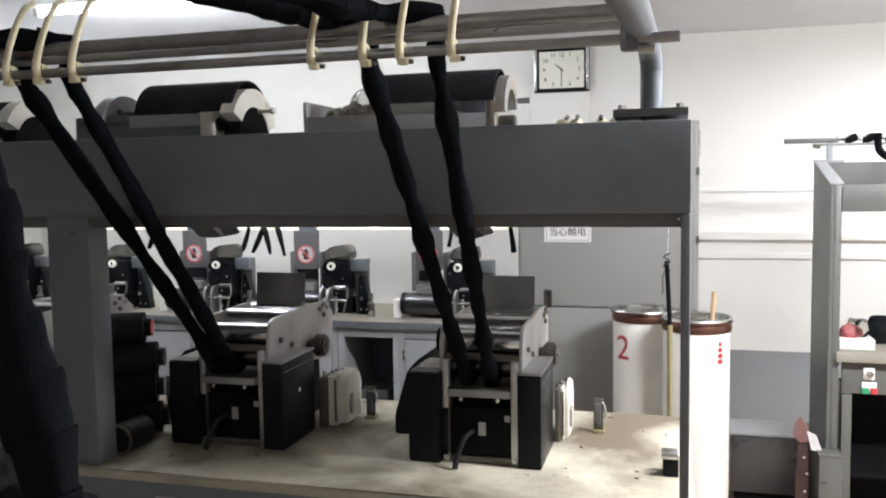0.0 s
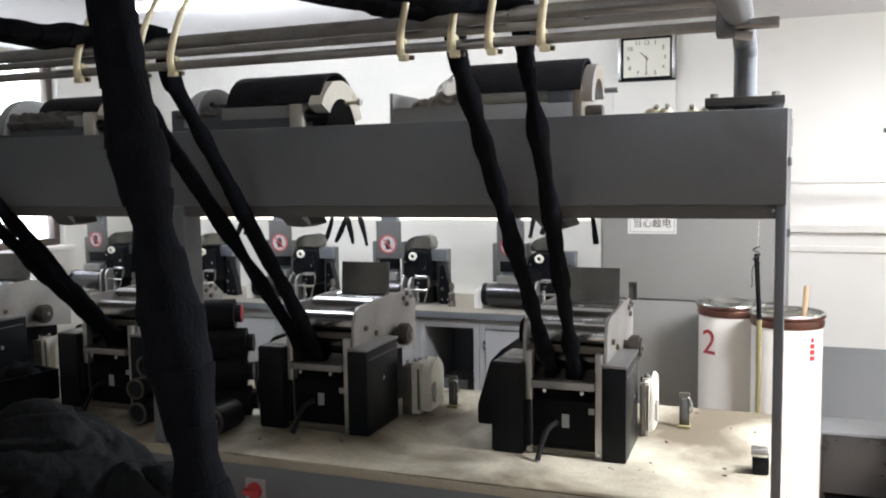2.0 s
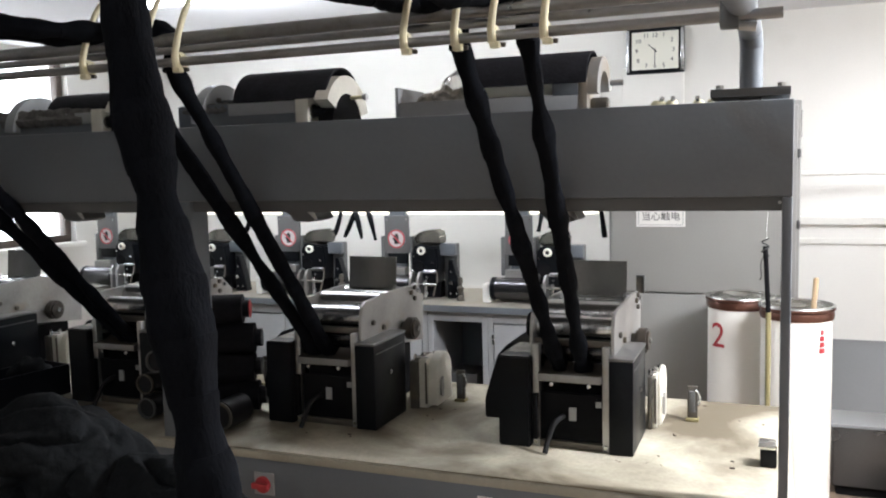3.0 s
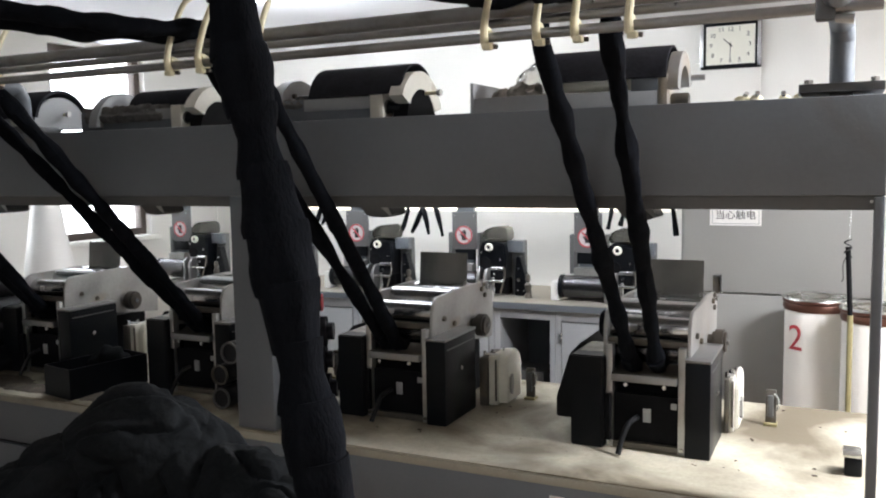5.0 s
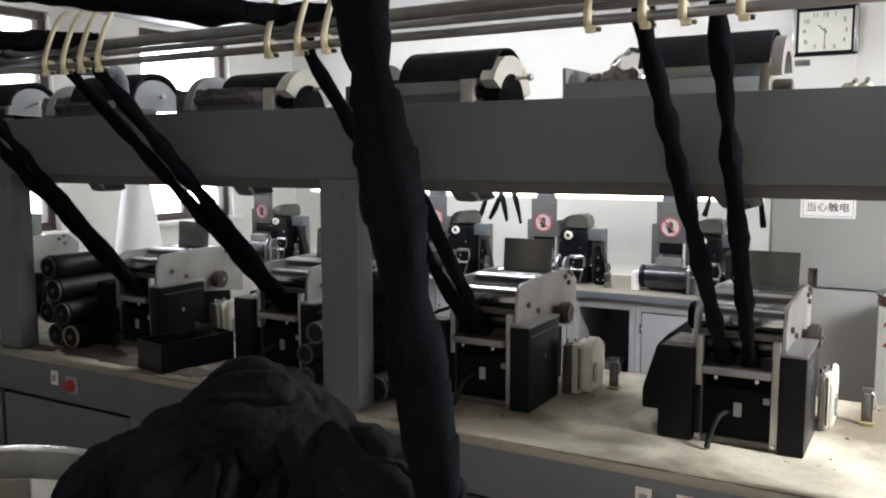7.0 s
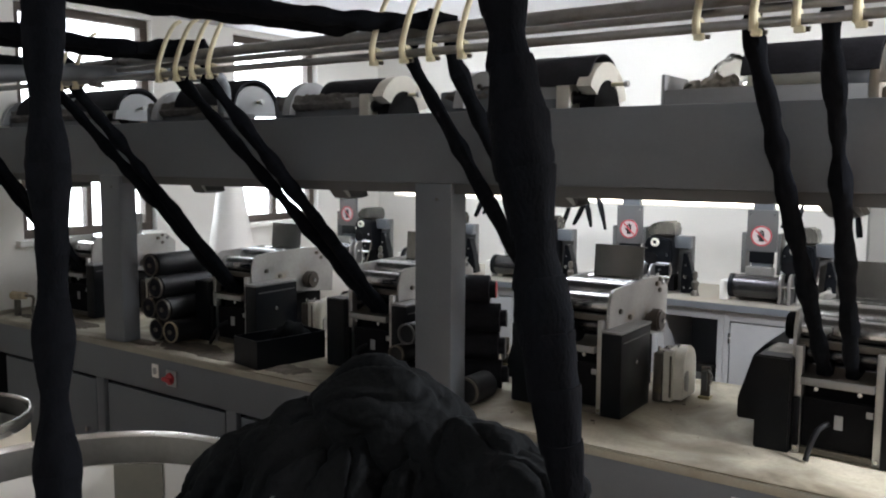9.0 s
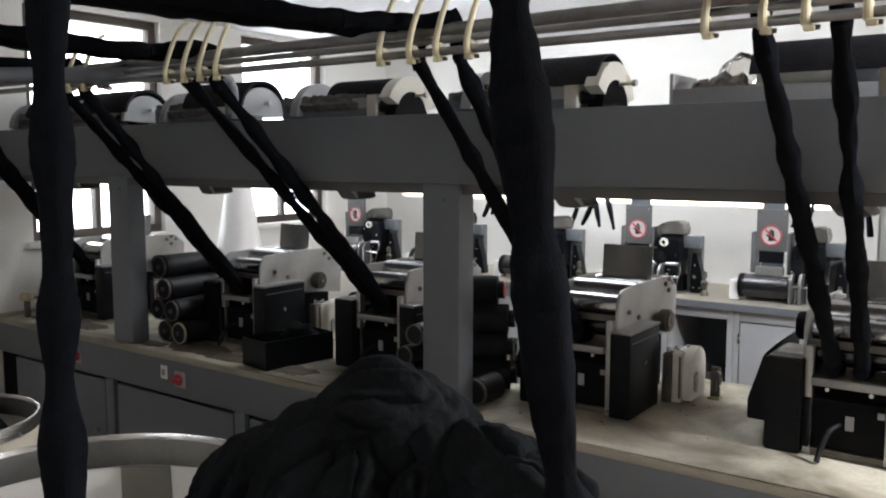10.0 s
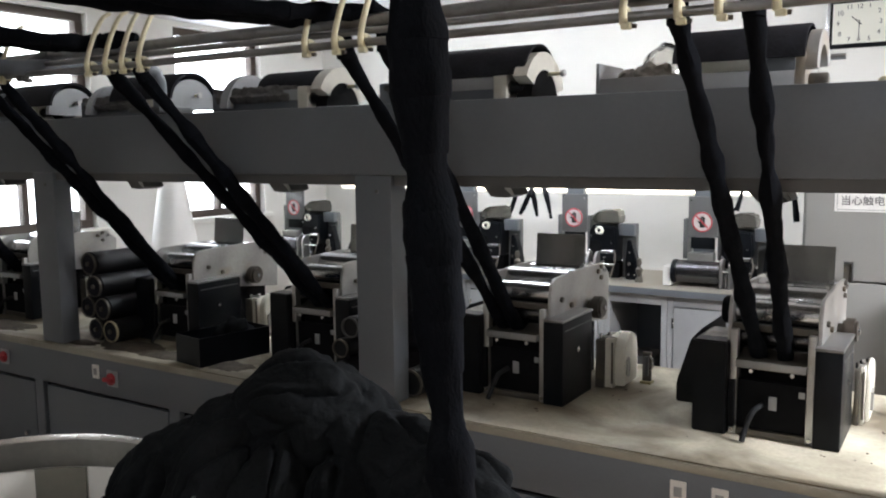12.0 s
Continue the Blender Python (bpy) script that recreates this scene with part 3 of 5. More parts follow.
roll_stack(-3.30, 2.46, [(0.10, 0.054), (0.0, 0.054), (0.05, 0.150), (-0.05, 0.150), (0.0, 0.246), (-0.03, 0.345)], 0.33,
           [TAN, IRON, IRON, IRON, IRON, IRON], "rolls by the far post")


def post_rolls():
    """Felt and rubber rolls piled lengthwise beside the post."""
    for z, x1, cap in ((0.056, -1.585, LIP), (0.158, -1.60, LIP), (0.260, -1.595, LIP), (0.360, -1.640, RED)):
        t = thing("felt_roll", (x1, 2.72, ZT + z), "black felt covered roll piled beside the post" if cap is LIP else "black felt roll with a red end disc on the pile", "roll", "rolls by the post")
        part("sleeve", rod((-0.26, -0.13, 0), (-0.0107, -0.0054, 0), 0.0525, seg=28, bevel=0.022), FELT, t)
        part("end_disc", rod((-0.0107, -0.0054, 0), (-0.0075, -0.0038, 0), 0.032, seg=28, bevel=0.001), cap, t)
    for x, y, z, r, cap in ((-1.597, 2.44, 0.052, 0.050, IRON), (-1.925, 2.48, 0.041, 0.039, LIP), (-1.945, 2.50, 0.1185, 0.0375, IRON), (-1.905, 2.51, 0.198, 0.041, LIP)):
        t = thing("rubber_roll", (x, y, ZT + z), "black rubber roll lying endwise at the post foot", "roll", "rolls by the post")
        part("sleeve", rod((0, 0.008, 0), (0, 0.13 if x > -1.6 else 0.30, 0), r - 0.002, seg=28, bevel=0.005), ROLL, t)
        ring = part("end_ring", lathe([(r * 0.80, 0.0), (r * 0.95, 0.0), (r * 0.95, 0.008), (r * 0.80, 0.008), (r * 0.80, 0.0)], (0, 0), 28), cap, t)
        ring.rotation_euler = (radians(-90), 0, 0)


post_rolls()


def lint_tray():
    t = thing("lint_tray", (-2.58, 2.555, ZT), "dark open metal tray holding a lump of black fibre", "tray")
    t.rotation_euler = (0, 0, radians(80))
    part("base", soft_box(-0.18, 0.15, -0.085, 0.085, 0.001, 0.006), BLACK, t)
    for y in (-0.085, 0.08):
        part("long_side", soft_box(-0.18, 0.15, y, y + 0.005, 0.006, 0.115), BLACK, t)
    for x in (-0.18, 0.145):
        part("short_side", soft_box(x, x + 0.005, -0.08, 0.08, 0.006, 0.115), BLACK, t)
    lump = thing("fibre_lump", (-2.57, 2.60, ZT + 0.007), "loose lump of black fibre in the tray", "fibre")
    bm = bmesh.new()
    bmesh.ops.create_icosphere(bm, subdivisions=4, radius=0.075)
    for v in bm.verts:
        v.co *= 1 + 0.35 * noise.noise(v.co * 22)
        v.co.z = max(0, v.co.z * 1.15 + 0.06)
    part("tuft", bm, HEAP, lump)


lint_tray()


def lint_mat(x, y, rx, ry, seed):
    """A thin ragged blot of lint."""
    t = thing("lint_mat", (x, y, ZT), "thin ragged mat of dark brown lint on the bench", "lint", "lint mats")
    bm = bmesh.new()
    n, rings = 44, []
    for k, h in ((1.0, 0.0004), (0.93, 0.0022), (0.7, 0.0045), (0.35, 0.006)):
        ring = []
        for i in range(n):
            a = 2 * math.pi * i / n
            q = Vector((math.cos(a) * 1.6, math.sin(a) * 1.6, seed * 3.7))
            r = k * (1 + 0.42 * noise.noise(q) + 0.22 * noise.noise(q * 3.1) + 0.10 * noise.noise(q * 8))
            ring.append(bm.verts.new((rx * r * math.cos(a), ry * r * math.sin(a), h + 0.0015 * noise.noise(q * 5 + Vector((k * 9, 0, 0))) * (k < 1))))
        rings.append(ring)
    for a, b in zip(rings, rings[1:]):
        for i in range(n):
            bm.faces.new((a[i], a[(i + 1) % n], b[(i + 1) % n], b[i]))
    bm.faces.new(rings[-1])
    part("mat", bm, BROWN_LINT, t)


for k, (x, y, rx, ry) in enumerate(((-3.05, 2.47, 0.20, 0.075), (-2.80, 2.45, 0.16, 0.07), (-3.35, 2.42, 0.12, 0.05), (-2.45, 2.45, 0.10, 0.07), (-4.1, 2.46, 0.28, 0.08))):
    lint_mat(x, y, rx, ry, k)


def flakes():
    """Specks of fibre and crumbs strewn on the bench."""
    rng = random.Random(9)
    bm = bmesh.new()
    for _ in range(90):
        x = rng.uniform(-3.3, 0.05)
        y = rng.uniform(2.62, 3.2) if rng.random() < 0.6 else rng.uniform(2.50 + 0.08 * (x + 1.0), 2.60)
        r = rng.uniform(0.0015, 0.0045)
        bmesh.ops.create_icosphere(bm, subdivisions=1, radius=r, matrix=Matrix.LocRotScale((x, y, ZT + r * 0.4), None, (rng.uniform(0.7, 2.2), 1, 0.45)))
    tagged(part("lint_flakes", bm, LEATHER), "dark specks of fibre strewn on the bench", "debris", kind="stuff")


flakes()


def bench_hook():
    t = thing("hand_hook", (-4.30, 2.42, ZT), "wooden-handled steel hook standing on the bench", "tool")
    part("handle", rod((-0.16, 0.0, 0.105), (-0.03, 0.0, 0.115), 0.024, 0.019, seg=16, bevel=0.008), TAN, t, "tan wooden handle")
    part("shank", tube(smooth_line([(-0.035, 0.0, 0.115), (0.03, 0.0, 0.118), (0.045, 0.0, 0.10), (0.03, 0.0, 0.05), (0.045, 0.0, 0.008)]), 0.007, 8), IRON, t)
    part("rest", soft_box(-0.13, -0.10, -0.012, 0.012, 0.0005, 0.086, 0.004), IRON, t)


bench_hook()

# ---- rolls, trays and clutter on top of the beam ----
ZB = 1.727


def half_guard(bm, x0, x1, y, z, r, thick=0.006, start=0, end=180):
    outer = [(y + r * math.cos(radians(a)), z + r * math.sin(radians(a))) for a in np.linspace(start, end, 17)]
    inner = [(y + (r - thick) * math.cos(radians(a)), z + (r - thick) * math.sin(radians(a))) for a in np.linspace(end, start, 17)]
    return prism(outer + inner, "x", x0, x1, bm=bm)


def lint_pad(x0, x1, z0, z1, thick, seed):
    """A ragged pad of lint clinging to the front and top of a trough."""
    bm = bmesh.new()
    nx, nz = max(8, int((x1 - x0) / 0.012)), 9
    grid = []
    for i in range(nx + 1):
        row = []
        x = x0 + (x1 - x0) * i / nx
        top = z1 + 0.010 * noise.noise(Vector((x * 14, seed, 0))) + 0.006 * noise.noise(Vector((x * 45, seed, 1)))
        for j in range(nz + 1):
            a = math.pi * j / nz
            edge = min(1, 6 * i / nx, 6 * (nx - i) / nx)
            y = -0.055 - thick * edge * math.sin(a) ** 0.6 * (1 if j < nz / 2 else 0.5)
            z = z0 + (top - z0) * (1 - math.cos(a)) / 2
            p = Vector((x, y, z))
            row.append(bm.verts.new(p + 0.006 * Vector(noise.noise_vector(p * 40)) + 0.003 * Vector(noise.noise_vector(p * 110))))
        grid.append(row)
    for p, q in zip(grid, grid[1:]):
        for j in range(nz):
            bm.faces.new((p[j], p[j + 1], q[j + 1], q[j]))
        bm.faces.new((p[0], q[0], q[nz], p[nz]))
    bm.faces.new(grid[0][::-1]), bm.faces.new(grid[-1])
    bmesh.ops.recalc_face_normals(bm, faces=bm.faces)
    return bm


def covered_roll(x, length, open_end, furred, seed, arch=0.126):
    """A roll in a trough under a dark curved cover, between two pale half-round cheeks."""
    label = "dark curved roll cover, grey trough thick with lint" if furred else "dark curved roll cover, grey trough and pale end guard"
    t = thing("covered_roll", (x, 2.60, ZB), label, "roll cover", "roll covers")
    part("trough_front", soft_box(-length, -0.172, -0.06, -0.05, 0.001, 0.080, 0.003), GREY, t)
    part("front_strip", soft_box(-0.42, -0.173, -0.0635, -0.0605, 0.042, 0.080, 0.001), PALE_GREY, t, "pale strip along the trough")
    part("trough_end", soft_box(-0.1715, -0.125, -0.066, 0.13, 0.001, 0.090, 0.004), CREAM, t)
    part("trough_back", soft_box(-length, -0.172, 0.12, 0.13, 0.001, 0.05, 0.003), GREY, t)
    part("roll", rod((-length + 0.02, 0.045, 0.058), (-0.05, 0.045, 0.058), 0.046, seg=32), ROLL, t)
    for x0, x1, thick in (((-length + 0.005, -0.19, 0.024),) if furred else ((-length + 0.005, -0.41, 0.010), (-0.27, -0.19, 0.005))):
        part("lint_pad", lint_pad(x0, x1, 0.035 if furred else 0.05, 0.098 if furred else 0.084, thick, seed), DARK_LINT, t, "grey lint caught on the trough")
    cheek = part("far_cheek", half_guard(bmesh.new(), -0.545, -0.505, 0.045, 0.015, 0.140, 0.130, 3, 177), PALE_GREY, t, "pale half-round cheek dusted with lint")
    part("cheek_bolt", rod((-0.505, 0.0, 0.10), (-0.495, 0.0, 0.10), 0.008, seg=8), IRON, cheek)
    if open_end:
        part("cover", half_guard(bmesh.new(), -0.395, -0.06, 0.050, 0.058, arch, start=8, end=168), FELT, t)
        part("end_guard", half_guard(bmesh.new(), -0.092, -0.044, 0.045, 0.012, 0.146, 0.056, 14, 154), CREAM, t)
        part("hub", half_guard(bmesh.new(), -0.098, -0.046, 0.045, 0.004, 0.098, 0.095, 1, 179), MATT_BLACK, t)
    else:
        part("cover", half_guard(bmesh.new(), -0.40, -0.012, 0.050, 0.058, 0.128, 0.012, 4, 172), FELT, t)
        part("end_disc", half_guard(bmesh.new(), -0.045, -0.022, 0.050, 0.030, 0.128, 0.124, 2, 178), PALE_GREY, t, "pale dusty end disc")
    part("grip", rod((-0.124, -0.035, 0.045), (-0.075, -0.035, 0.040), 0.018, 0.014, seg=14, bevel=0.003), BLACK, t)
    part("grip_collar", rod((-0.128, -0.035, 0.046), (-0.120, -0.035, 0.045), 0.022, seg=14, bevel=0.002), IRON, t)
    part("thumb_screw", rod((-0.044, 0.07, 0.090), (0.008, 0.06, 0.090), 0.006, seg=10), BRASS, t)
    part("thumb_screw_head", rod((0.004, 0.06, 0.090), (0.018, 0.058, 0.090), 0.011, seg=12, bevel=0.002), ALU, t)
    return t


for x, open_end, furred in ((-1.155, True, False), (-1.97, True, True), (-2.805, False, True), (-3.62, False, True), (-4.13, False, True)):
    covered_roll(x, 0.62 if x > -4 else 0.50, open_end, furred, x, 0.098 if x == -1.97 else 0.126)


def tray_with_roll():
    t = thing("roll_tray", (-0.70, 2.60, ZB), "grey open tray with a dark felt roll cover", "tray")
    part("front", soft_box(-0.275, 0.262, -0.06, -0.05, 0.001, 0.055, 0.003), PALE_GREY, t)
    part("left_end", soft_box(-0.287, -0.2755, -0.06, 0.14, 0.001, 0.10, 0.003), PALE_GREY, t)
    part("right_end", soft_box(0.262, 0.287, -0.06, 0.14, 0.001, 0.095, 0.003), PLATE, t)
    part("right_cheek", soft_box(0.19, 0.262, -0.061, -0.049, 0.05, 0.093, 0.002), GREY, t)
    part("back", soft_box(-0.275, 0.262, 0.13, 0.14, 0.001, 0.05, 0.003), PALE_GREY, t)
    part("cover", half_guard(bmesh.new(), -0.06, 0.285, 0.05, 0.060, 0.120, start=6, end=168), FELT, t)
    part("end_guard", half_guard(bmesh.new(), 0.285, 0.315, 0.05, 0.05, 0.112, 0.04, 15, 178), PLATE, t)
    # added to fill the opening; its cream stands for the lit interior
    part("bright_fill_roll", rod((-0.055, 0.03, 0.070), (0.255, 0.03, 0.070), 0.042, seg=24), CLOCK_FACE, t, "cream roll standing in for the bright tray interior")
    part("hub", rod((0.288, 0.0, 0.025), (0.335, 0.0, 0.025), 0.02, seg=16, bevel=0.003), IRON, t)
    part("bolt", rod((0.335, 0.02, 0.085), (0.372, 0.02, 0.085), 0.008, seg=10), ALU, t)
    lint = thing("lint_heap", (-0.86, 2.62, ZB + 0.045), "wisp of grey lint and waste in the tray", "lint")
    bm = bmesh.new()
    for cx, cz, r in ((-0.05, 0.010, 0.030), (0.0, 0.016, 0.034), (0.05, 0.012, 0.032), (0.09, 0.006, 0.022)):
        bmesh.ops.create_icosphere(bm, subdivisions=4, radius=r, matrix=Matrix.Translation((cx, 0, cz)))
    for v in bm.verts:
        v.co += 0.016 * Vector(noise.noise_vector(v.co * 28)) + 0.007 * Vector(noise.noise_vector(v.co * 75))
    part("tuft", bm, LINT, lint)
    bag = thing("clear_bag", (-0.81, 2.64, ZB + 0.05), "crumpled clear plastic bag among the lint", "bag")
    bm = bmesh.new()
    bmesh.ops.create_icosphere(bm, subdivisions=3, radius=0.055)
    for v in bm.verts:
        v.co += 0.018 * Vector(noise.noise_vector(v.co * 35))
        v.co.z = v.co.z + 0.045
    part("film", bm, SMOKE, bag)


tray_with_roll()


def fittings(x, y, n):
    rng = random.Random(x)
    for i in range(n):
        t = thing("loose_fitting", (x + i * 0.035, y + rng.uniform(-0.02, 0.02), ZB), "small loose brass and steel fitting on the beam", "fitting", "loose fittings")
        r = rng.uniform(0.012, 0.02)
        part("ring", lathe([(r, 0.001), (r * 1.15, 0.006), (r * 1.1, 0.018), (r * 0.7, 0.024), (r * 0.55, 0.018), (r * 0.6, 0.002)], (0, 0), 18), BRASS, t)
        part("stub", rod((0, 0, 0.012), (rng.uniform(-0.02, 0.02), -0.02, 0.03), 0.006, seg=10), STEEL, t)


fittings(-0.225, 2.55, 2)
fittings(-0.125, 2.58, 3)

# ---- guide rails above the beam ----
YR, ZR = 1.90, 1.851


def rails():
    t = thing("guide_rail_frame", (0, 0, 0), "galvanised guide rails on a bent pipe stand above the beam", "rail frame")
    part("rod_rail", rod((-4.6, YR, ZR), (0.075, YR, ZR), 0.0105, bevel=0.001), PIPE, t)
    part("pipe_rail", rod((-4.6, 2.0, 1.923), (-0.03, 2.0, 1.923), 0.0165), PIPE, t)
    part("pipe_rail", rod((-4.6, 1.965, 1.890), (-0.03, 1.965, 1.890), 0.0095), PIPE, t)
    for x in (0.008, -2.80):
        s = part("stand", tube(smooth_line([(x, 2.46, ZB + 0.032), (x, 2.46, 1.84), (x, 2.45, 1.875), (x - 0.004, 2.40, 1.905), (x + -0.0050, 2.10, 1.8920),
                                           (x + -0.0060, 1.5, 1.8420), (x + -0.0070, 0.9, 1.7920)], 8), 0.0275, 20), GREY, t, "grey painted bent pipe")
        part("base_plate", soft_box(x - 0.09, x + 0.09, 2.38, 2.54, ZB + 0.012, ZB + 0.032, 0.002), LIP, s)
        part("spacer", soft_box(x - 0.025, x + 0.025, 2.43, 2.49, ZB + 0.0005, ZB + 0.0125), LIP, s)
        for bx in (-0.07, 0.07):
            part("bolt", rod((x + bx, 2.42, ZB + 0.032), (x + bx, 2.42, ZB + 0.044), 0.011, seg=6), STEEL, s)
        part("clamp", soft_box(x - 0.042, x - 0.008, 1.885, 1.92, ZR - 0.022, ZR + 0.035, 0.006), GALV, s)
        part("clamp_arm", rod((x - 0.025, 1.90, ZR + 0.03), (x - 0.015, 2.05, ZR + 0.115), 0.013, seg=12), GALV, s)
        part("clamp_screw", rod((x - 0.008, 1.90, ZR - 0.018), (x + 0.022, 1.90, ZR - 0.022), 0.009, seg=10), ALU, s)
    part("front_rail", rod((-4.6, 0.86, 2.17), (0.4, 0.86, 2.17), 0.02), PIPE, t)


rails()


def hook(x):
    """A yellowed S-shaped guide hook clamped on the rod rail, its horn rising in front."""
    t = thing("guide_hook", (x, YR, ZR), "yellowed metal guide hook clamped on the rail", "hook", "guide hooks")
    part("clamp_eye", tube([(0, 0.016 * math.cos(a), 0.016 * math.sin(a)) for a in np.linspace(-2.9, 2.2, 14)], 0.0075, 10), BRASS, t)
    part("horn", tube(smooth_line([(0.0, -0.015, -0.016), (0.0, -0.019, 0.012), (0.001, -0.012, 0.045), (0.004, 0.006, 0.095), (0.007, 0.028, 0.140), (0.010, 0.046, 0.165), (0.014, 0.066, 0.178)]),
                      lambda s: 0.0092 - 0.0032 * s, 10), BRASS, t)
    part("clamp_screw", rod((0.004, -0.004, -0.018), (0.024, -0.004, -0.020), 0.005, seg=8), IRON, t)
    part("nib", soft_box(-0.002, 0.018, -0.03, -0.012, -0.028, -0.016, 0.003), BRASS, t)
    return t


pilot = hook(-0.664)
for x in (-0.55, -0.47, -0.362, -1.53, -1.43, -1.345, -1.25, -2.44, -2.35, -2.27, -2.19, -3.22, -3.12, -3.02, -2.92, -4.0, -3.9, -3.8):
    copy_thing(pilot, pose(x, YR, ZR))

# ---- rear worktop, its cupboards and machines ----
YC, ZC = 4.30, 0.875


def rear_counter():
    t = thing("rear_worktop", (0, 0, ZC), "long worn grey-brown rear worktop", "worktop")
    part("slab", soft_box(-4.0, -0.74, YC, 4.93, -0.04, 0.0, 0.005), COUNTER, t)
    part("edge_strip", soft_box(-4.0, -0.74, YC - 0.004, YC, -0.036, -0.004), GREY, t)


rear_counter()


def cupboard(x, w, opened):
    t = thing("cupboard", (x, YC + 0.03, 0), "pale grey metal cupboard " + ("with an open dark bay" if opened else "with closed doors"), "cupboard", "rear cupboards")
    h = ZC - 0.041
    for sx in (0, w - 0.03):
        part("stile", soft_box(sx, sx + 0.03, 0.0, 0.03, 0.002, h, 0.002), PALE_GREY, t)
    part("rail", soft_box(0.03, w - 0.03, 0.0, 0.03, h - 0.05, h, 0.002), PALE_GREY, t)
    part("side", soft_box(0.0, 0.015, 0.03, 0.5, 0.002, h), PALE_GREY, t)
    part("side", soft_box(w - 0.015, w, 0.03, 0.5, 0.002, h), PALE_GREY, t)
    part("back", soft_box(0.015, w - 0.015, 0.48, 0.5, 0.002, h), GREY, t)
    part("base", soft_box(0.015, w - 0.015, 0.03, 0.48, 0.002, 0.08), GREY, t)
    if not opened:
        d = part("door", soft_box(0.034, w - 0.034, -0.006, 0.012, 0.09, h - 0.056, 0.003), PALE_GREY, t)
        part("hinge", rod((0.03, -0.006, h - 0.16), (0.03, -0.006, h - 0.11), 0.007, seg=10), STEEL, d)
    else:
        part("shelf_box", prism([(0.1, 0.3), (0.26, 0.3), (0.30, 0.48), (0.1, 0.48)], "x", 0.06, w - 0.1), LIP, t)


for x, w, opened in ((-1.308, 0.40, False), (-1.645, 0.335, True), (-2.068, 0.42, False), (-2.49, 0.42, False), (-2.93, 0.435, False), (-3.37, 0.435, False), (-3.71, 0.335, True)):
    cupboard(x, w, opened)


def disc_sign(t, x, z, y, r):
    """A round no-touching sign: red ring and bar, dark glove shape."""
    s = part("sign_disc", rod((x, y - 0.001, z), (x, y - 0.0025, z), r, seg=32), SIGN_WHITE, t, "round white and red prohibition sign")
    part("ring", half_guard_ring(x, y, z, r), SIGN_RED, s)
    bm = soft_box(x - 0.24 * r, x + 0.26 * r, y - 0.0042, y - 0.0027, z - 0.55 * r, z + 0.05 * r)
    for dx, top in ((-0.20, 0.42), (-0.06, 0.56), (0.08, 0.58), (0.21, 0.46)):
        soft_box(x + (dx - 0.055) * r, x + (dx + 0.055) * r, y - 0.0042, y - 0.0027, z + 0.05 * r, z + top * r, bm=bm)
    prism([(x - 0.24 * r, z - 0.25 * r), (x - 0.48 * r, z + 0.08 * r), (x - 0.36 * r, z + 0.14 * r), (x - 0.24 * r, z - 0.05 * r)], "y", y - 0.0042, y - 0.0027, bm=bm)
    part("glove", bm, INK, s)
    a = 0.105 * r
    part("bar", prism([(x - 0.62 * r, z + 0.62 * r - a), (x - 0.62 * r + a, z + 0.62 * r), (x + 0.62 * r, z - 0.62 * r + a), (x + 0.62 * r - a, z - 0.62 * r)], "y", y - 0.0062, y - 0.0044), SIGN_RED, s)


def half_guard_ring(x, y, z, r):
    bm = bmesh.new()
    seg = 36
    for i in range(seg):
        a, b = 2 * math.pi * i / seg, 2 * math.pi * (i + 1) / seg
        q = [(x + k * r * math.cos(c), y - 0.0055, z + k * r * math.sin(c)) for k, c in ((1, a), (1, b), (0.86, b), (0.86, a))]
        p = [(u[0], y - 0.0026, u[2]) for u in q]
        vq, vp = [bm.verts.new(u) for u in q], [bm.verts.new(u) for u in p]
        bm.faces.new(vq)
        for j in range(4):
            bm.faces.new((vq[j], vq[(j + 1) % 4], vp[(j + 1) % 4], vp[j]))
    bmesh.ops.remove_doubles(bm, verts=bm.verts, dist=1e-5)
    bmesh.ops.recalc_face_normals(bm, faces=bm.faces)
    return bm


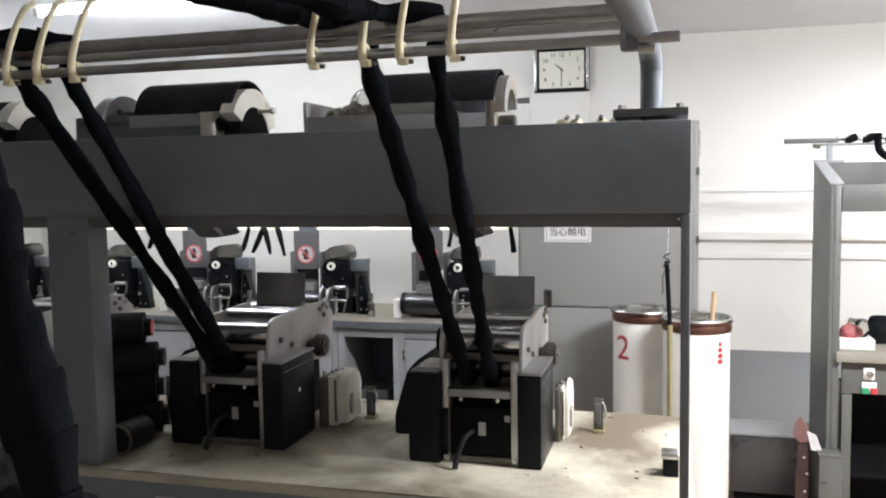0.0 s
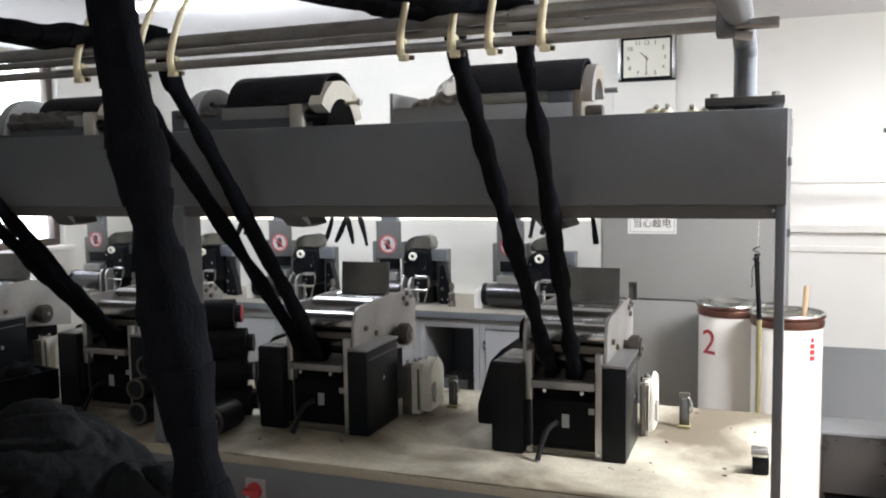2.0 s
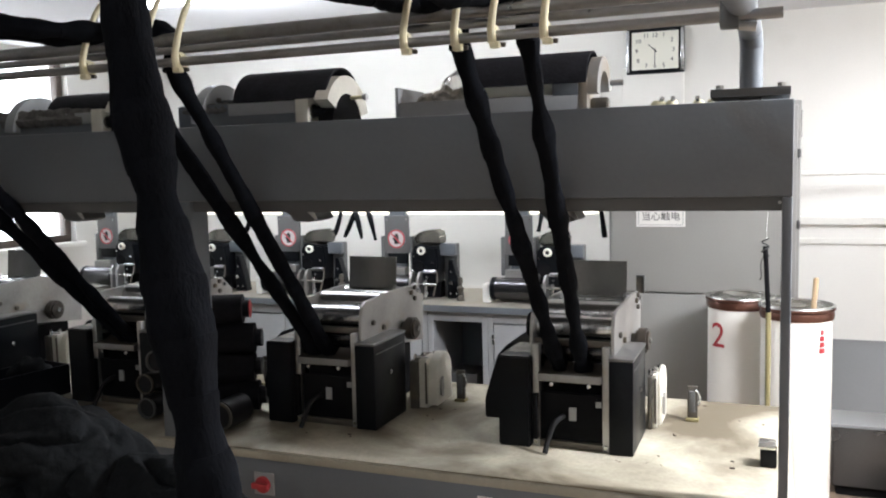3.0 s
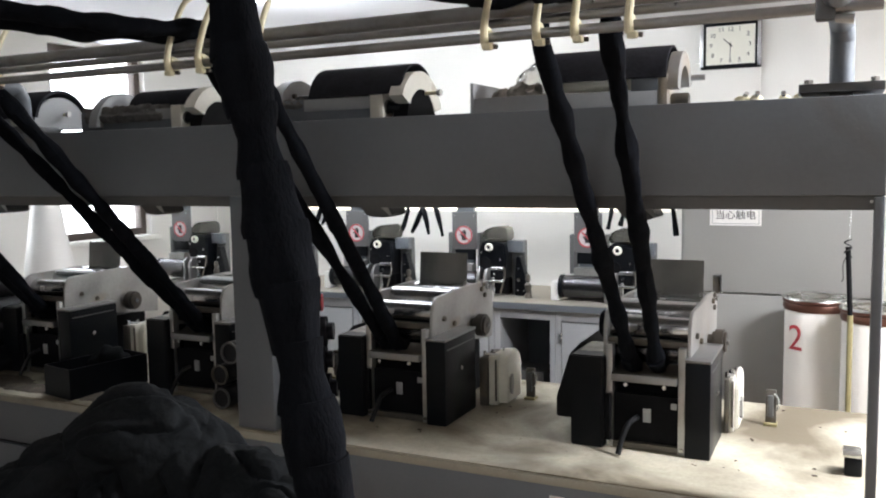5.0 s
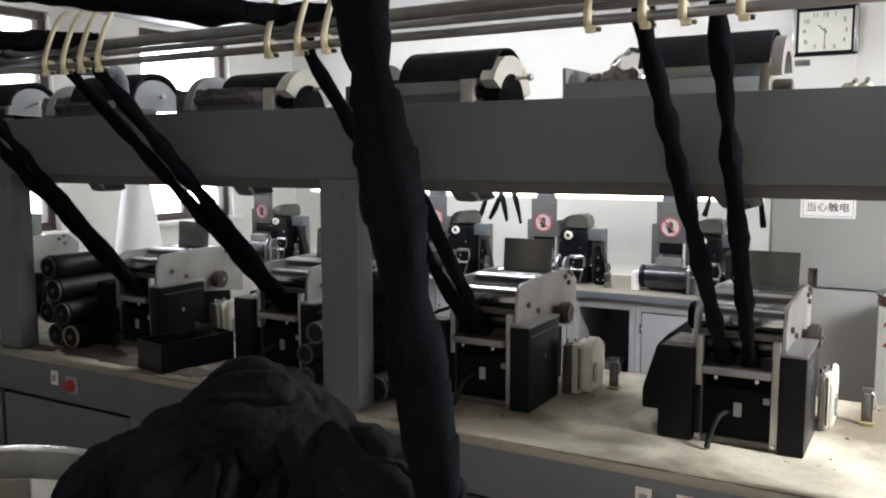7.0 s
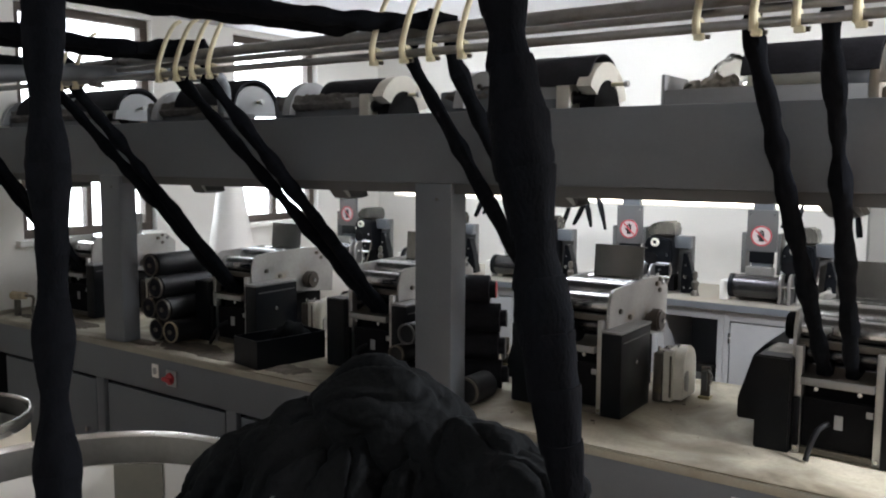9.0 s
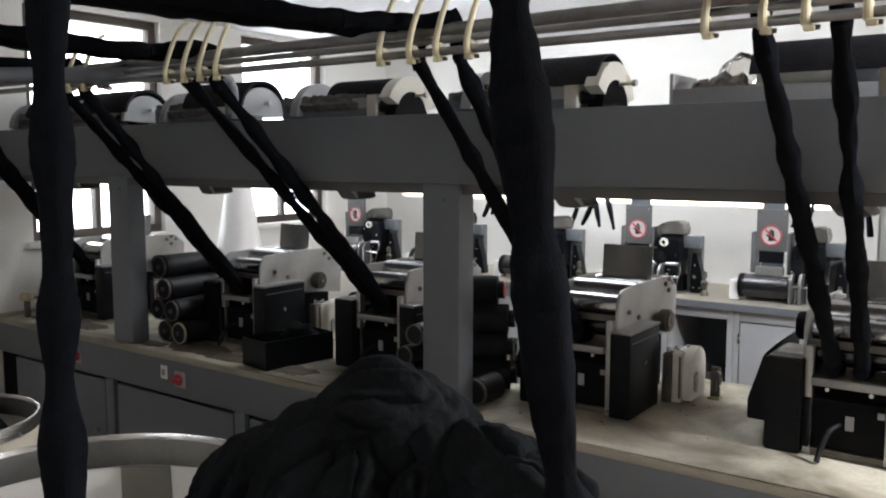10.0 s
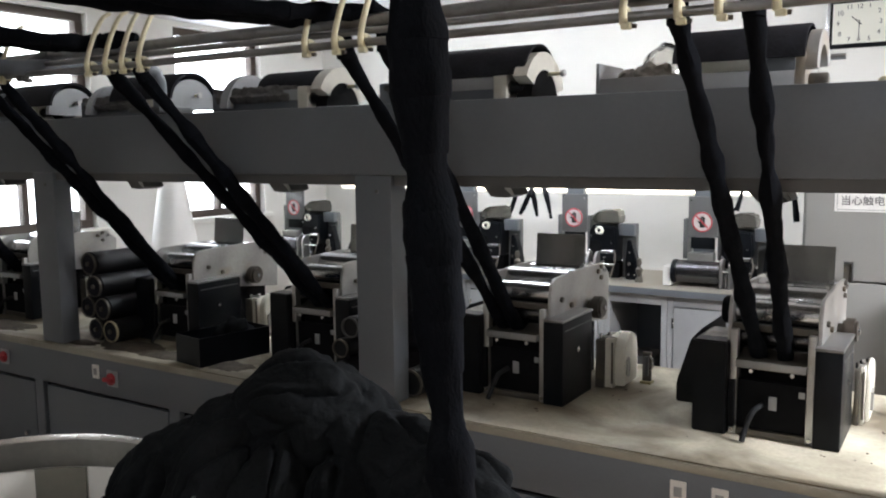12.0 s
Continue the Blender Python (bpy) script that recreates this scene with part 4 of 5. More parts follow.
def rear_machine(x):
    t = thing("winding_head", (x, 4.52, ZC), "small winding machine with a grey sign plate and black gearcase", "machine", "winding heads")
    plate = part("sign_plate", soft_box(-0.075, 0.075, 0.0, 0.012, 0.245, 0.455, 0.003), SIGN_GREY, t)
    disc_sign(plate, -0.002, 0.325, 0.0, 0.052)
    part("neck", soft_box(-0.05, 0.05, 0.012, 0.05, 0.05, 0.50, 0.004), GREY, t)
    part("shadow_slot", soft_box(-0.06, 0.06, 0.004, 0.02, 0.185, 0.244, 0.003), BLACK, t)
    part("head_block", soft_box(-0.10, -0.076, 0.0, 0.10, 0.13, 0.34, 0.006), SIGN_GREY, t)
    part("head_block", soft_box(0.076, 0.095, 0.0, 0.10, 0.13, 0.34, 0.006), SIGN_GREY, t)
    part("table", soft_box(-0.06, 0.07, -0.06, 0.0, 0.13, 0.17, 0.004), PLATE, t)
    part("drum", rod((-0.10, -0.07, 0.075), (0.115, -0.07, 0.075), 0.058, seg=28, bevel=0.003), DRUM, t)
    part("drum_core", rod((-0.105, -0.07, 0.075), (-0.125, -0.07, 0.075), 0.06, seg=28), BLACK, t)
    part("white_block", soft_box(-0.17, -0.128, -0.11, -0.03, 0.001, 0.10, 0.008), WHITE, t)
    for bx in (0.117, 0.16):
        part("bearing_plate", prism([(-0.12, 0.001), (-0.02, 0.001), (-0.02, 0.12), (-0.05, 0.15), (-0.09, 0.15), (-0.12, 0.12)], "x", bx, bx + 0.013, 0.003), ALU, t)
    part("gearcase", prism([(0.108, 0.09), (0.255, 0.09), (0.265, 0.20), (0.255, 0.285), (0.135, 0.300), (0.108, 0.26)], "y", -0.05, 0.10, 0.008), BLACK, t)
    part("gearcase_lid", rod((0.15, -0.058, 0.175), (0.15, -0.050, 0.175), 0.036, seg=20, bevel=0.002), MATT_BLACK, t)
    part("dust_cover", prism([(0.112, 0.302), (0.262, 0.292), (0.268, 0.350), (0.245, 0.378), (0.160, 0.372), (0.118, 0.345)], "y", -0.03, 0.09, 0.010), SMOKED, t, "smoky clear dust cover")
    part("cover_lint", lint_cap(0.13, 0.25, -0.02, 0.08, 0.2985, 3), DARK_LINT, t, "grey lint under the cover")
    knob = part("knob", lathe([(0.010, 0.0), (0.021, 0.0), (0.0235, 0.008), (0.0215, 0.020), (0.016, 0.024), (0.010, 0.020), (0.010, 0.0)], (0, 0), 24), CLOCK_FACE, t, "cream ring knob")
    knob.matrix_basis = pose(0.172, -0.051, 0.266, 90, 0, 0)
    part("knob_hub", rod((0, 0, 0.0), (0, 0, 0.016), 0.0098, seg=14), INK, knob)
    part("side_post", soft_box(0.267, 0.345, 0.04, 0.08, 0.001, 0.300, 0.006), SIGN_GREY, t)
    part("side_arm", soft_box(0.255, 0.345, 0.0, 0.0395, 0.235, 0.300, 0.006), GREY, t)
    part("bracket", prism([(0.305, 0.001), (0.385, 0.001), (0.368, 0.10), (0.335, 0.215), (0.315, 0.215), (0.305, 0.1)], "y", -0.02, 0.035, 0.003), BLACK, t)
    for by, bz in ((0.325, 0.03), (0.36, 0.03), (0.33, 0.15)):
        part("bracket_bolt", rod((by, -0.02, bz), (by, -0.026, bz), 0.006, seg=8), CHROME, t)
    part("guide_roller", rod((0.11, -0.045, 0.150), (0.25, -0.045, 0.150), 0.013, seg=14), CHROME, t)
    part("tension_arm", tube(smooth_line([(0.255, -0.055, 0.16), (0.27, -0.075, 0.12), (0.262, -0.09, 0.07), (0.25, -0.095, 0.02)]), 0.005, 8), IRON, t)
    part("head_cap", soft_box(-0.060, 0.055, 0.0125, 0.045, 0.5005, 0.585, 0.004), SIGN_GREY, t)
    for bx, bz in ((0.125, 0.11), (0.20, 0.12), (0.235, 0.20), (0.125, 0.235)):
        part("case_bolt", rod((bx, -0.05, bz), (bx, -0.057, bz), 0.007, seg=8), CHROME, t)
    part("plate_screw", rod((-0.06, 0.0, 0.435), (-0.06, -0.004, 0.435), 0.005, seg=8), CHROME, t)
    part("plate_screw", rod((0.06, 0.0, 0.435), (0.06, -0.004, 0.435), 0.005, seg=8), CHROME, t)
    part("lower_case", soft_box(-0.115, 0.26, 0.0, 0.10, 0.001, 0.088, 0.006), MATT_BLACK, t)
    for lx in (0.142, 0.20):
        part("screw_post", rod((lx, -0.075, 0.001), (lx, -0.075, 0.105), 0.011, seg=12, bevel=0.003), CHROME, t)
    part("slide_bar", rod((0.13, -0.09, 0.085), (0.27, -0.09, 0.085), 0.008, seg=12), STEEL, t)
    part("stub", rod((0.335, -0.02, 0.09), (0.335, -0.045, 0.09), 0.011, seg=14), CHROME, t)
    return t


head = rear_machine(-1.90)
for x in (-1.192, -2.60, -3.28, -3.97):
    copy_thing(head, pose(x, 4.52, ZC))


def tin_post(x):
    t = thing("thread_guide", (x, 4.45, ZC), "small twisted brass thread guide on the worktop", "guide", "thread guides")
    part("stem", lathe([(0.001, 0.001), (0.022, 0.001), (0.018, 0.02), (0.008, 0.03), (0.016, 0.05), (0.02, 0.07), (0.008, 0.085), (0.014, 0.10), (0.012, 0.125), (0.001, 0.13)], (0, 0), 16), IRON, t)


for x in (-1.50, -2.22, -3.62):
    tin_post(x)


def tail_rail():
    t = thing("tail_rail", (0, 4.85, 1.50), "thin steel rail on wall brackets carrying sliver tails", "rail")
    part("bar", rod((-3.4, 0, 0), (-0.76, 0, 0), 0.008, seg=10), STEEL, t)
    for x in (-3.35, -2.0, -0.8):
        part("bracket", soft_box(x - 0.01, x + 0.01, 0.0, 0.849, -0.008, 0.008), STEEL, t)


tail_rail()


def sliver_tail(x, lean, low, seed):
    t = thing("sliver_tail", (x - lean, 4.84, 1.50), "short black sliver tail hanging over the rear worktop", "sliver", "sliver tails")
    drop = 1.50 - low
    part("strand", tube(smooth_line([(0, 0.0, 0.008), (0, -0.008, -0.02), (lean * 0.35, -0.01, -drop * 0.45), (lean * 0.75, 0, -drop * 0.8), (lean, 0.0, -drop)], 5),
                        lambda s: 0.020 - 0.008 * s + 0.003 * math.sin(seed + 9 * s), 8), FIBRE, t)


for i, (x, lean, low) in enumerate(((-2.47, -0.10, 1.19), (-2.40, -0.14, 1.18), (-2.283, 0.05, 1.17), (-2.189, 0.06, 1.16), (-1.169, -0.05, 1.22), (-1.10, -0.06, 1.24),
                                    (-0.795, 0.03, 1.19), (-3.123, -0.12, 1.20), (-3.06, -0.12, 1.22), (-1.24, -0.03, 1.25))):
    sliver_tail(x, lean, low, i)


def cone_cover():
    t = thing("white_cone_cover", (-3.99, 3.5, 0), "tall pale tapered cover standing on the floor", "cover")
    part("shell", lathe([(0.001, 1.56), (0.04, 1.555), (0.055, 1.53), (0.085, 1.35), (0.13, 1.06), (0.17, 0.5), (0.18, 0.002)], (0, 0), 32), WHITE, t)


cone_cover()

# ---- cabinet, cans and right-hand side ----


def cabinet():
    t = thing("electrical_cabinet", (0, 4.6, 0), "tall grey steel electrical cabinet with closed doors", "cabinet")
    part("carcass", soft_box(-0.73, 0.182, 0.02, 0.45, 0.002, 1.873, 0.004), CABINET, t)
    part("lower_door", soft_box(-0.715, 0.168, 0.0, 0.019, 0.06, 0.925, 0.004), CABINET, t)
    d = part("upper_door", soft_box(-0.715, 0.168, 0.0, 0.019, 0.935, 1.85, 0.004), CABINET, t)
    for z in (1.28, 1.62, 0.75):
        part("hinge", rod((0.176, -0.004, z - 0.02), (0.176, -0.004, z + 0.02), 0.008, seg=10), LIP, t)
    for i in range(8):
        part("louvre", soft_box(0.1825, 0.188, 0.10, 0.30, 1.70 + i * 0.017, 1.708 + i * 0.017), LIP, t)
    s = part("notice", soft_box(-0.588, -0.346, -0.004, -0.0005, 1.268, 1.375), WHITE, d, "white electric shock warning notice")
    for x0, x1, z0, z1 in ((-0.578, -0.356, 1.276, 1.279), (-0.578, -0.356, 1.362, 1.365), (-0.578, -0.575, 1.2795, 1.3615), (-0.359, -0.356, 1.2795, 1.3615)):
        part("notice_border", soft_box(x0, x1, -0.0055, -0.0041, z0, z1), PALE_GREY, s)
    words("当心触电", 0.048, INK, pose(-0.467, -0.0052, 1.318, 90, 0, 0), s)


cabinet()


def clock():
    t = thing("wall_clock", (-0.632, BACK - 0.001, 2.285), "square black-framed wall clock with a cream dial", "clock")
    w, h = 0.176, 0.140
    part("case", soft_box(-w, w, -0.04, 0.0, -h, h, 0.01), BLACK, t)
    f = part("dial", soft_box(-w + 0.035, w - 0.035, -0.0425, -0.0395, -h + 0.025, h - 0.025), CLOCK_FACE, t, "cream dial with dark numerals")
    for s in (-1, 1):
        part("frame_bar", soft_box(s * (w - 0.012) - 0.010, s * (w - 0.012) + 0.010, -0.05, -0.0405, -h + 0.01, h - 0.01, 0.004), CHROME, t)
    for n in range(1, 13):
        a = 2 * math.pi * n / 12
        sx, sz = math.sin(a), math.cos(a)
        k = min(0.112 / max(abs(sx), 1e-6), 0.092 / max(abs(sz), 1e-6), 0.118)
        words(str(n), 0.036, INK, pose(k * sx, -0.0432, k * sz, 90, 0, 0), f, "numeral")
    for ang, length, width in ((-47, 0.055, 0.007), (181, 0.085, 0.005)):
        a = radians(ang)
        d, nrm = Vector((math.sin(a), math.cos(a))), Vector((math.cos(a), -math.sin(a)))
        q = [d * -0.015 + nrm * width / 2, d * length + nrm * width / 3, d * length - nrm * width / 3, d * -0.015 - nrm * width / 2]
        part("hand", prism([(p.x, p.y) for p in q], "y", -0.0455, -0.0435), INK, f)


clock()


def sliver_can(x, y, r, h, label, body=None, rim=None):
    t = thing("sliver_can", (x, y, 0), label, "can", "sliver cans")
    part("drum", lathe([(r * 0.94, 0.002), (r * 0.97, 0.05), (r, 0.12), (r, h - 0.05), (r - 0.006, h - 0.05), (r - 0.006, 0.12), (r * 0.9, 0.02), (0.001, 0.02)], (0, 0), 48), body or CAN_WHITE, t)
    part("rim", lathe([(r + 0.001, h - 0.050), (r + 0.004, h - 0.052), (r + 0.008, h - 0.035), (r + 0.003, h - 0.02), (r + 0.012, h - 0.012), (r + 0.010, h - 0.004), (r + 0.002, h - 0.004), (r + 0.001, h - 0.05)], (0, 0), 48), rim or COPPER, t, "brown rolled rim")
    part("rim_wire", lathe([(r - 0.007, h - 0.05), (r - 0.005, h), (r + 0.002, h + 0.006), (r + 0.010, h + 0.003), (r + 0.012, h - 0.003), (r + 0.002, h - 0.003)], (0, 0), 48), STEEL, t)
    return t


can_1 = sliver_can(0.16, 4.02, 0.140, 0.985, "white sliver can with a brown rim and red marks")
can_2 = sliver_can(-0.075, 4.30, 0.140, 0.975, "white sliver can painted with a red figure two")


def curved_words(text, size, material, r, angle, z, parent):
    m = Matrix.Rotation(angle, 4, "Z") @ pose(0, -r - 0.0015, z, 90, 0, 0)
    return words(text, size, material, m, parent, "painted_number")


curved_words("2", 0.16, RED, 0.140, radians(-38), 0.80, can_2)
for z, w in ((0.89, 0.007), (0.865, 0.011), (0.84, 0.012), (0.815, 0.013)):
    a = radians(42)
    part("painted_mark", soft_box(-w, w, -0.1435, -0.139, z - 0.010, z + 0.010, 0.003).copy(), RED, can_1).matrix_basis = Matrix.Rotation(a, 4, "Z")


def stick():
    t = thing("wooden_stick", (0.205, 4.02, 0.60), "pale wooden stick standing in the can", "stick")
    part("shaft", rod((0, 0, 0), (0.028, 0.0, 0.50), 0.011, seg=12, bevel=0.003), WOOD, t)


stick()


def pole():
    t = thing("hook_pole", (0.05, 3.80, 0), "thin olive pole with a black wire-bound top", "pole")
    part("shaft", rod((0.004, 0, 0), (0, 0, 0.985), 0.0105, seg=12), OLIVE, t)
    part("sleeve", rod((0, 0, 0.985), (-0.014, 0, 1.25), 0.0095, seg=12), MATT_BLACK, t)
    part("binding", tube([(-0.014 + 0.013 * math.cos(a), 0.013 * math.sin(a), 1.21 + 0.006 * a) for a in np.linspace(0, 12, 40)], 0.003, 6), INK, t)
    part("wire", tube(smooth_line([(-0.016, 0, 1.22), (-0.03, 0, 1.18), (-0.028, -0.005, 1.13), (-0.034, -0.005, 1.115)]), 0.0022, 6), INK, t)
    part("hanger", tube(smooth_line([(-0.01, 0, 1.28), (-0.006, 0.02, 1.42), (-0.004, 0.05, 1.55)]), 0.001, 5), STEEL, t)


pole()


def right_frame():
    t = thing("side_machine_frame", (0.70, 4.1, 0), "grey-green steel machine frame with a worktop and dark bay", "machine frame")
    part("end_panel", prism([(0.0, 0.002), (0.47, 0.002), (0.47, 1.655), (0.0, 1.55)], "x", 0.0, 0.016, 0.003), FRAME_GREY, t)
    part("front_post", soft_box(0.0165, 0.045, 0.0, 0.04, 0.002, 1.548, 0.004), FRAME_GREY, t)
    part("far_post", soft_box(1.1, 1.16, 0.0, 0.06, 0.002, 1.548, 0.004), FRAME_GREY, t)
    part("far_post", soft_box(1.1, 1.16, 0.41, 0.47, 0.002, 1.648, 0.004), FRAME_GREY, t)
    part("front_beam", soft_box(0.0455, 1.0995, 0.0, 0.03, 1.436, 1.548, 0.004), FRAME_GREY, t)
    part("rear_beam", soft_box(0.0165, 1.0995, 0.44, 0.47, 1.436, 1.65, 0.004), FRAME_GREY, t)
    part("end_cap", prism([(-0.005, 1.551), (0.475, 1.657), (0.475, 1.664), (-0.005, 1.558)], "x", -0.004, 0.050, 0.001), PALE_GREY, t)
    part("trough", soft_box(0.0605, 1.0995, 0.031, 0.439, 1.50, 1.51), LIP, t)
    part("worktop", soft_box(0.03, 1.2, -0.03, 0.47, 0.80, 0.84, 0.005), COUNTER, t)
    part("front_panel", soft_box(0.0605, 1.0995, 0.01, 0.03, 0.66, 0.798, 0.003), FRAME_GREY, t)
    # back and floor of the bay are black: its shade is put into their colour
    part("bay_shade_back", soft_box(0.0165, 1.0995, 0.30, 0.32, 0.002, 0.655), MATT_BLACK, t)
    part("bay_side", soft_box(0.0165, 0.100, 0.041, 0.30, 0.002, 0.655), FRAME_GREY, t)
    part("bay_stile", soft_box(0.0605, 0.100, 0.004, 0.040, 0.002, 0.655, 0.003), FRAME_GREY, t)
    part("bay_shade_floor", soft_box(0.1005, 1.0995, 0.05, 0.2995, 0.28, 0.30), MATT_BLACK, t)
    sw = part("start_switch", soft_box(0.142, 0.186, 0.0, 0.0095, 0.722, 0.775, 0.003), WHITE, t, "white switch plate with a grey knob")
    part("knob", rod((0.164, 0.0, 0.75), (0.164, -0.018, 0.75), 0.014, seg=16), STEEL, sw)
    pb = part("push_buttons", soft_box(0.137, 0.194, 0.0, 0.0095, 0.672, 0.712, 0.003), WHITE, t)
    part("green_button", soft_box(0.135, 0.164, -0.012, -0.0005, 0.664, 0.690, 0.004), GREEN, pb)
    part("red_button", soft_box(0.167, 0.196, -0.012, -0.0005, 0.664, 0.690, 0.004), RED, pb)
    g = thing("top_guide_rail", (0.70, 4.55, 1.65), "pale guide rail with black fittings above the frame", "rail")
    part("bar", soft_box(-0.135, 0.10, -0.018, 0.018, 0.092, 0.114, 0.004), FRAME_GREY, g)
    part("rod", rod((0.09, 0.0, 0.112), (1.1, 0.0, 0.112), 0.013), STEEL, g)
    part("thin_rod", rod((0.02, -0.01, 0.082), (1.1, -0.01, 0.086), 0.006, seg=10), PIPE, g)
    part("stand", soft_box(0.052, 0.078, -0.014, 0.014, 0.012, 0.0915, 0.004), PALE_GREY, g)
    part("stand_foot", soft_box(0.02, 0.125, -0.018, 0.016, 0.0005, 0.0115, 0.002), PALE_GREY, g)
    part("clamp_screw", rod((-0.012, -0.02, 0.078), (0.02, -0.02, 0.074), 0.010, seg=10), IRON, g)
    for x in (0.13, 0.205, 0.30):
        part("fitting", rod((x, 0, 0.098), (x + 0.05, 0, 0.118), 0.019, seg=14, bevel=0.004), MATT_BLACK, g)
    part("strand", tube(smooth_line([(0.265, -0.02, 0.13), (0.27, -0.035, 0.05), (0.285, -0.30, -0.02), (0.285, -0.49, -0.12), (0.28, -0.50, -0.24), (0.262, -0.50, -0.27)]), 0.017), FIBRE, g)
    b = thing("parts_box", (0.755, 4.20, 0.841), "small white card box holding red and clear packets", "box")
    part("carton", soft_box(0.0, 0.14, -0.05, 0.08, 0.0, 0.045, 0.003), WHITE, b)
    bm = bmesh.new()
    bmesh.ops.create_icosphere(bm, subdivisions=3, radius=0.042, matrix=Matrix.Translation((0.05, 0.02, 0.062)))
    for v in bm.verts:
        v.co += 0.015 * Vector(noise.noise_vector(v.co * 30))
    part("red_packet", bm, PACKET, b)
    bm = bmesh.new()
    bmesh.ops.create_icosphere(bm, subdivisions=3, radius=0.048, matrix=Matrix.Translation((0.085, 0.03, 0.085)))
    for v in bm.verts:
        v.co += 0.015 * Vector(noise.noise_vector(v.co * 30))
    part("clear_packet", bm, SMOKE, b)
    k = thing("dark_bundle", (0.95, 4.35, 0.841), "dark tangled bundle on the side worktop", "bundle")
    bm = bmesh.new()
    bmesh.ops.create_icosphere(bm, subdivisions=3, radius=0.07, matrix=Matrix.Translation((0, 0, 0.05)))
    for v in bm.verts:
        v.co += 0.03 * Vector(noise.noise_vector(v.co * 25))
        v.co.z = max(0, v.co.z)
    part("tangle", bm, HEAP, k)


right_frame()


def low_box():
    t = thing("low_metal_locker", (0.34, 4.5, 0), "low brushed metal locker, its lit top coloured paler", "locker")
    part("body", soft_box(0, 0.98, 0.0, 0.22, 0.05, 0.335, 0.004), GALV, t)
    # paler than the body: the light on the top is put into its colour
    part("top", soft_box(-0.01, 0.99, -0.012, 0.24, 0.336, 0.352, 0.003), PALE_GREY, t)
    part("plinth", soft_box(0.02, 0.96, 0.02, 0.2, 0.001, 0.049), MATT_BLACK, t)
    s = thing("leather_strap", (0.605, 4.085, 0), "upright brown leather strap with a faded cloth tip", "strap")
    strap = part("strap", prism([(-0.030, 0.002), (0.022, 0.002), (0.026, 0.30), (0.022, 0.475), (-0.018, 0.47), (-0.028, 0.30)], "y", -0.014, 0.0, 0.004), LEATHER, s)
    part("cloth", prism([(-0.040, 0.48), (-0.032, 0.535), (-0.012, 0.56), (0.004, 0.535), (0.024, 0.50), (0.030, 0.455), (-0.004, 0.44), (-0.030, 0.455)], "y", -0.022, -0.0145, 0.003), PINK, s, "faded pink cloth")
    part("paper_tag", prism([(0.012, 0.50), (0.050, 0.485), (0.078, 0.405), (0.030, 0.415), (0.024, 0.45)], "y", -0.0285, -0.0225, 0.002), SIGN_WHITE, s, "grubby white tag")
    for x, z in ((0.012, 0.08), (0.016, 0.16), (0.010, 0.23), (0.017, 0.31), (0.004, 0.38), (-0.012, 0.12)):
        part("rivet", rod((x, -0.0142, z), (x, -0.019, z), 0.006, seg=10), CHROME, strap)
    c = thing("side_box", (0.66, 4.0, 0), "grey-green upright metal box beside the frame", "box")
    part("shell", soft_box(0.0, 0.088, 0.0, 0.098, 0.002, 0.405, 0.004), FRAME_GREY, c)
    part("lid", soft_box(-0.003, 0.091, -0.003, 0.0985, 0.4055, 0.418, 0.003), FRAME_GREY, c)
    part("lock", rod((0.02, 0.0, 0.30), (0.02, -0.008, 0.30), 0.009, seg=10), IRON, c)


low_box()

# ---- big cans near the camera and their heaps ----


def steel_can(x, y, r, h, label):
    t = thing("steel_can", (x, y, 0), label, "can", "steel cans")
    part("drum", lathe([(r, 0.002), (r, h - 0.03), (r - 0.003, h - 0.03), (r - 0.003, 0.028), (0.001, 0.028)], (0, 0), 64), THIN_PLASTIC, t)
    part("liner", lathe([(r - 0.0035, h - 0.046), (r - 0.005, h - 0.046), (r - 0.005, 0.032), (0.001, 0.032)], (0, 0), 64), CAN_WHITE, t, "glossy white liner")
    part("rim", lathe([(r - 0.005, h - 0.03), (r + 0.004, h - 0.03), (r + 0.006, h - 0.010), (r + 0.003, h), (r - 0.001, h + 0.001), (r - 0.005, h - 0.006), (r - 0.005, h - 0.03)], (0, 0), 64), STEEL, t)
    part("inner_band", lathe([(r - 0.0075, h - 0.006), (r - 0.0055, h - 0.012), (r - 0.0055, h - 0.048), (r - 0.008, h - 0.048), (r - 0.0095, h - 0.03), (r - 0.0075, h - 0.006)], (0, 0), 64), BAND, t, "dull steel inner band")
    # the dark band seen on the lining is shade, modelled as a grey strip
    shade_arc = [(r - 0.0085, 119), (r - 0.0085, 128), (r - 0.0085, 137), (r - 0.0065, 137), (r - 0.0065, 128), (r - 0.0065, 119)]
    part("shade_strip", prism([(q * math.cos(radians(a)), q * math.sin(radians(a))) for q, a in shade_arc], "z", 0.25, h - 0.05), SHADE_GREY, t, "grey strip standing in for a band of shade on the lining")
    return t


steel_can(-1.05, 0.72, 0.25, 1.15, "empty white sliver can with a polished steel rim")
steel_can(-0.75, 1.10, 0.20, 1.06, "steel-rimmed can overflowing with dark sliver")
steel_can(-2.07, 0.98, 0.20, 1.0, "steel-rimmed can filled with dark sliver")


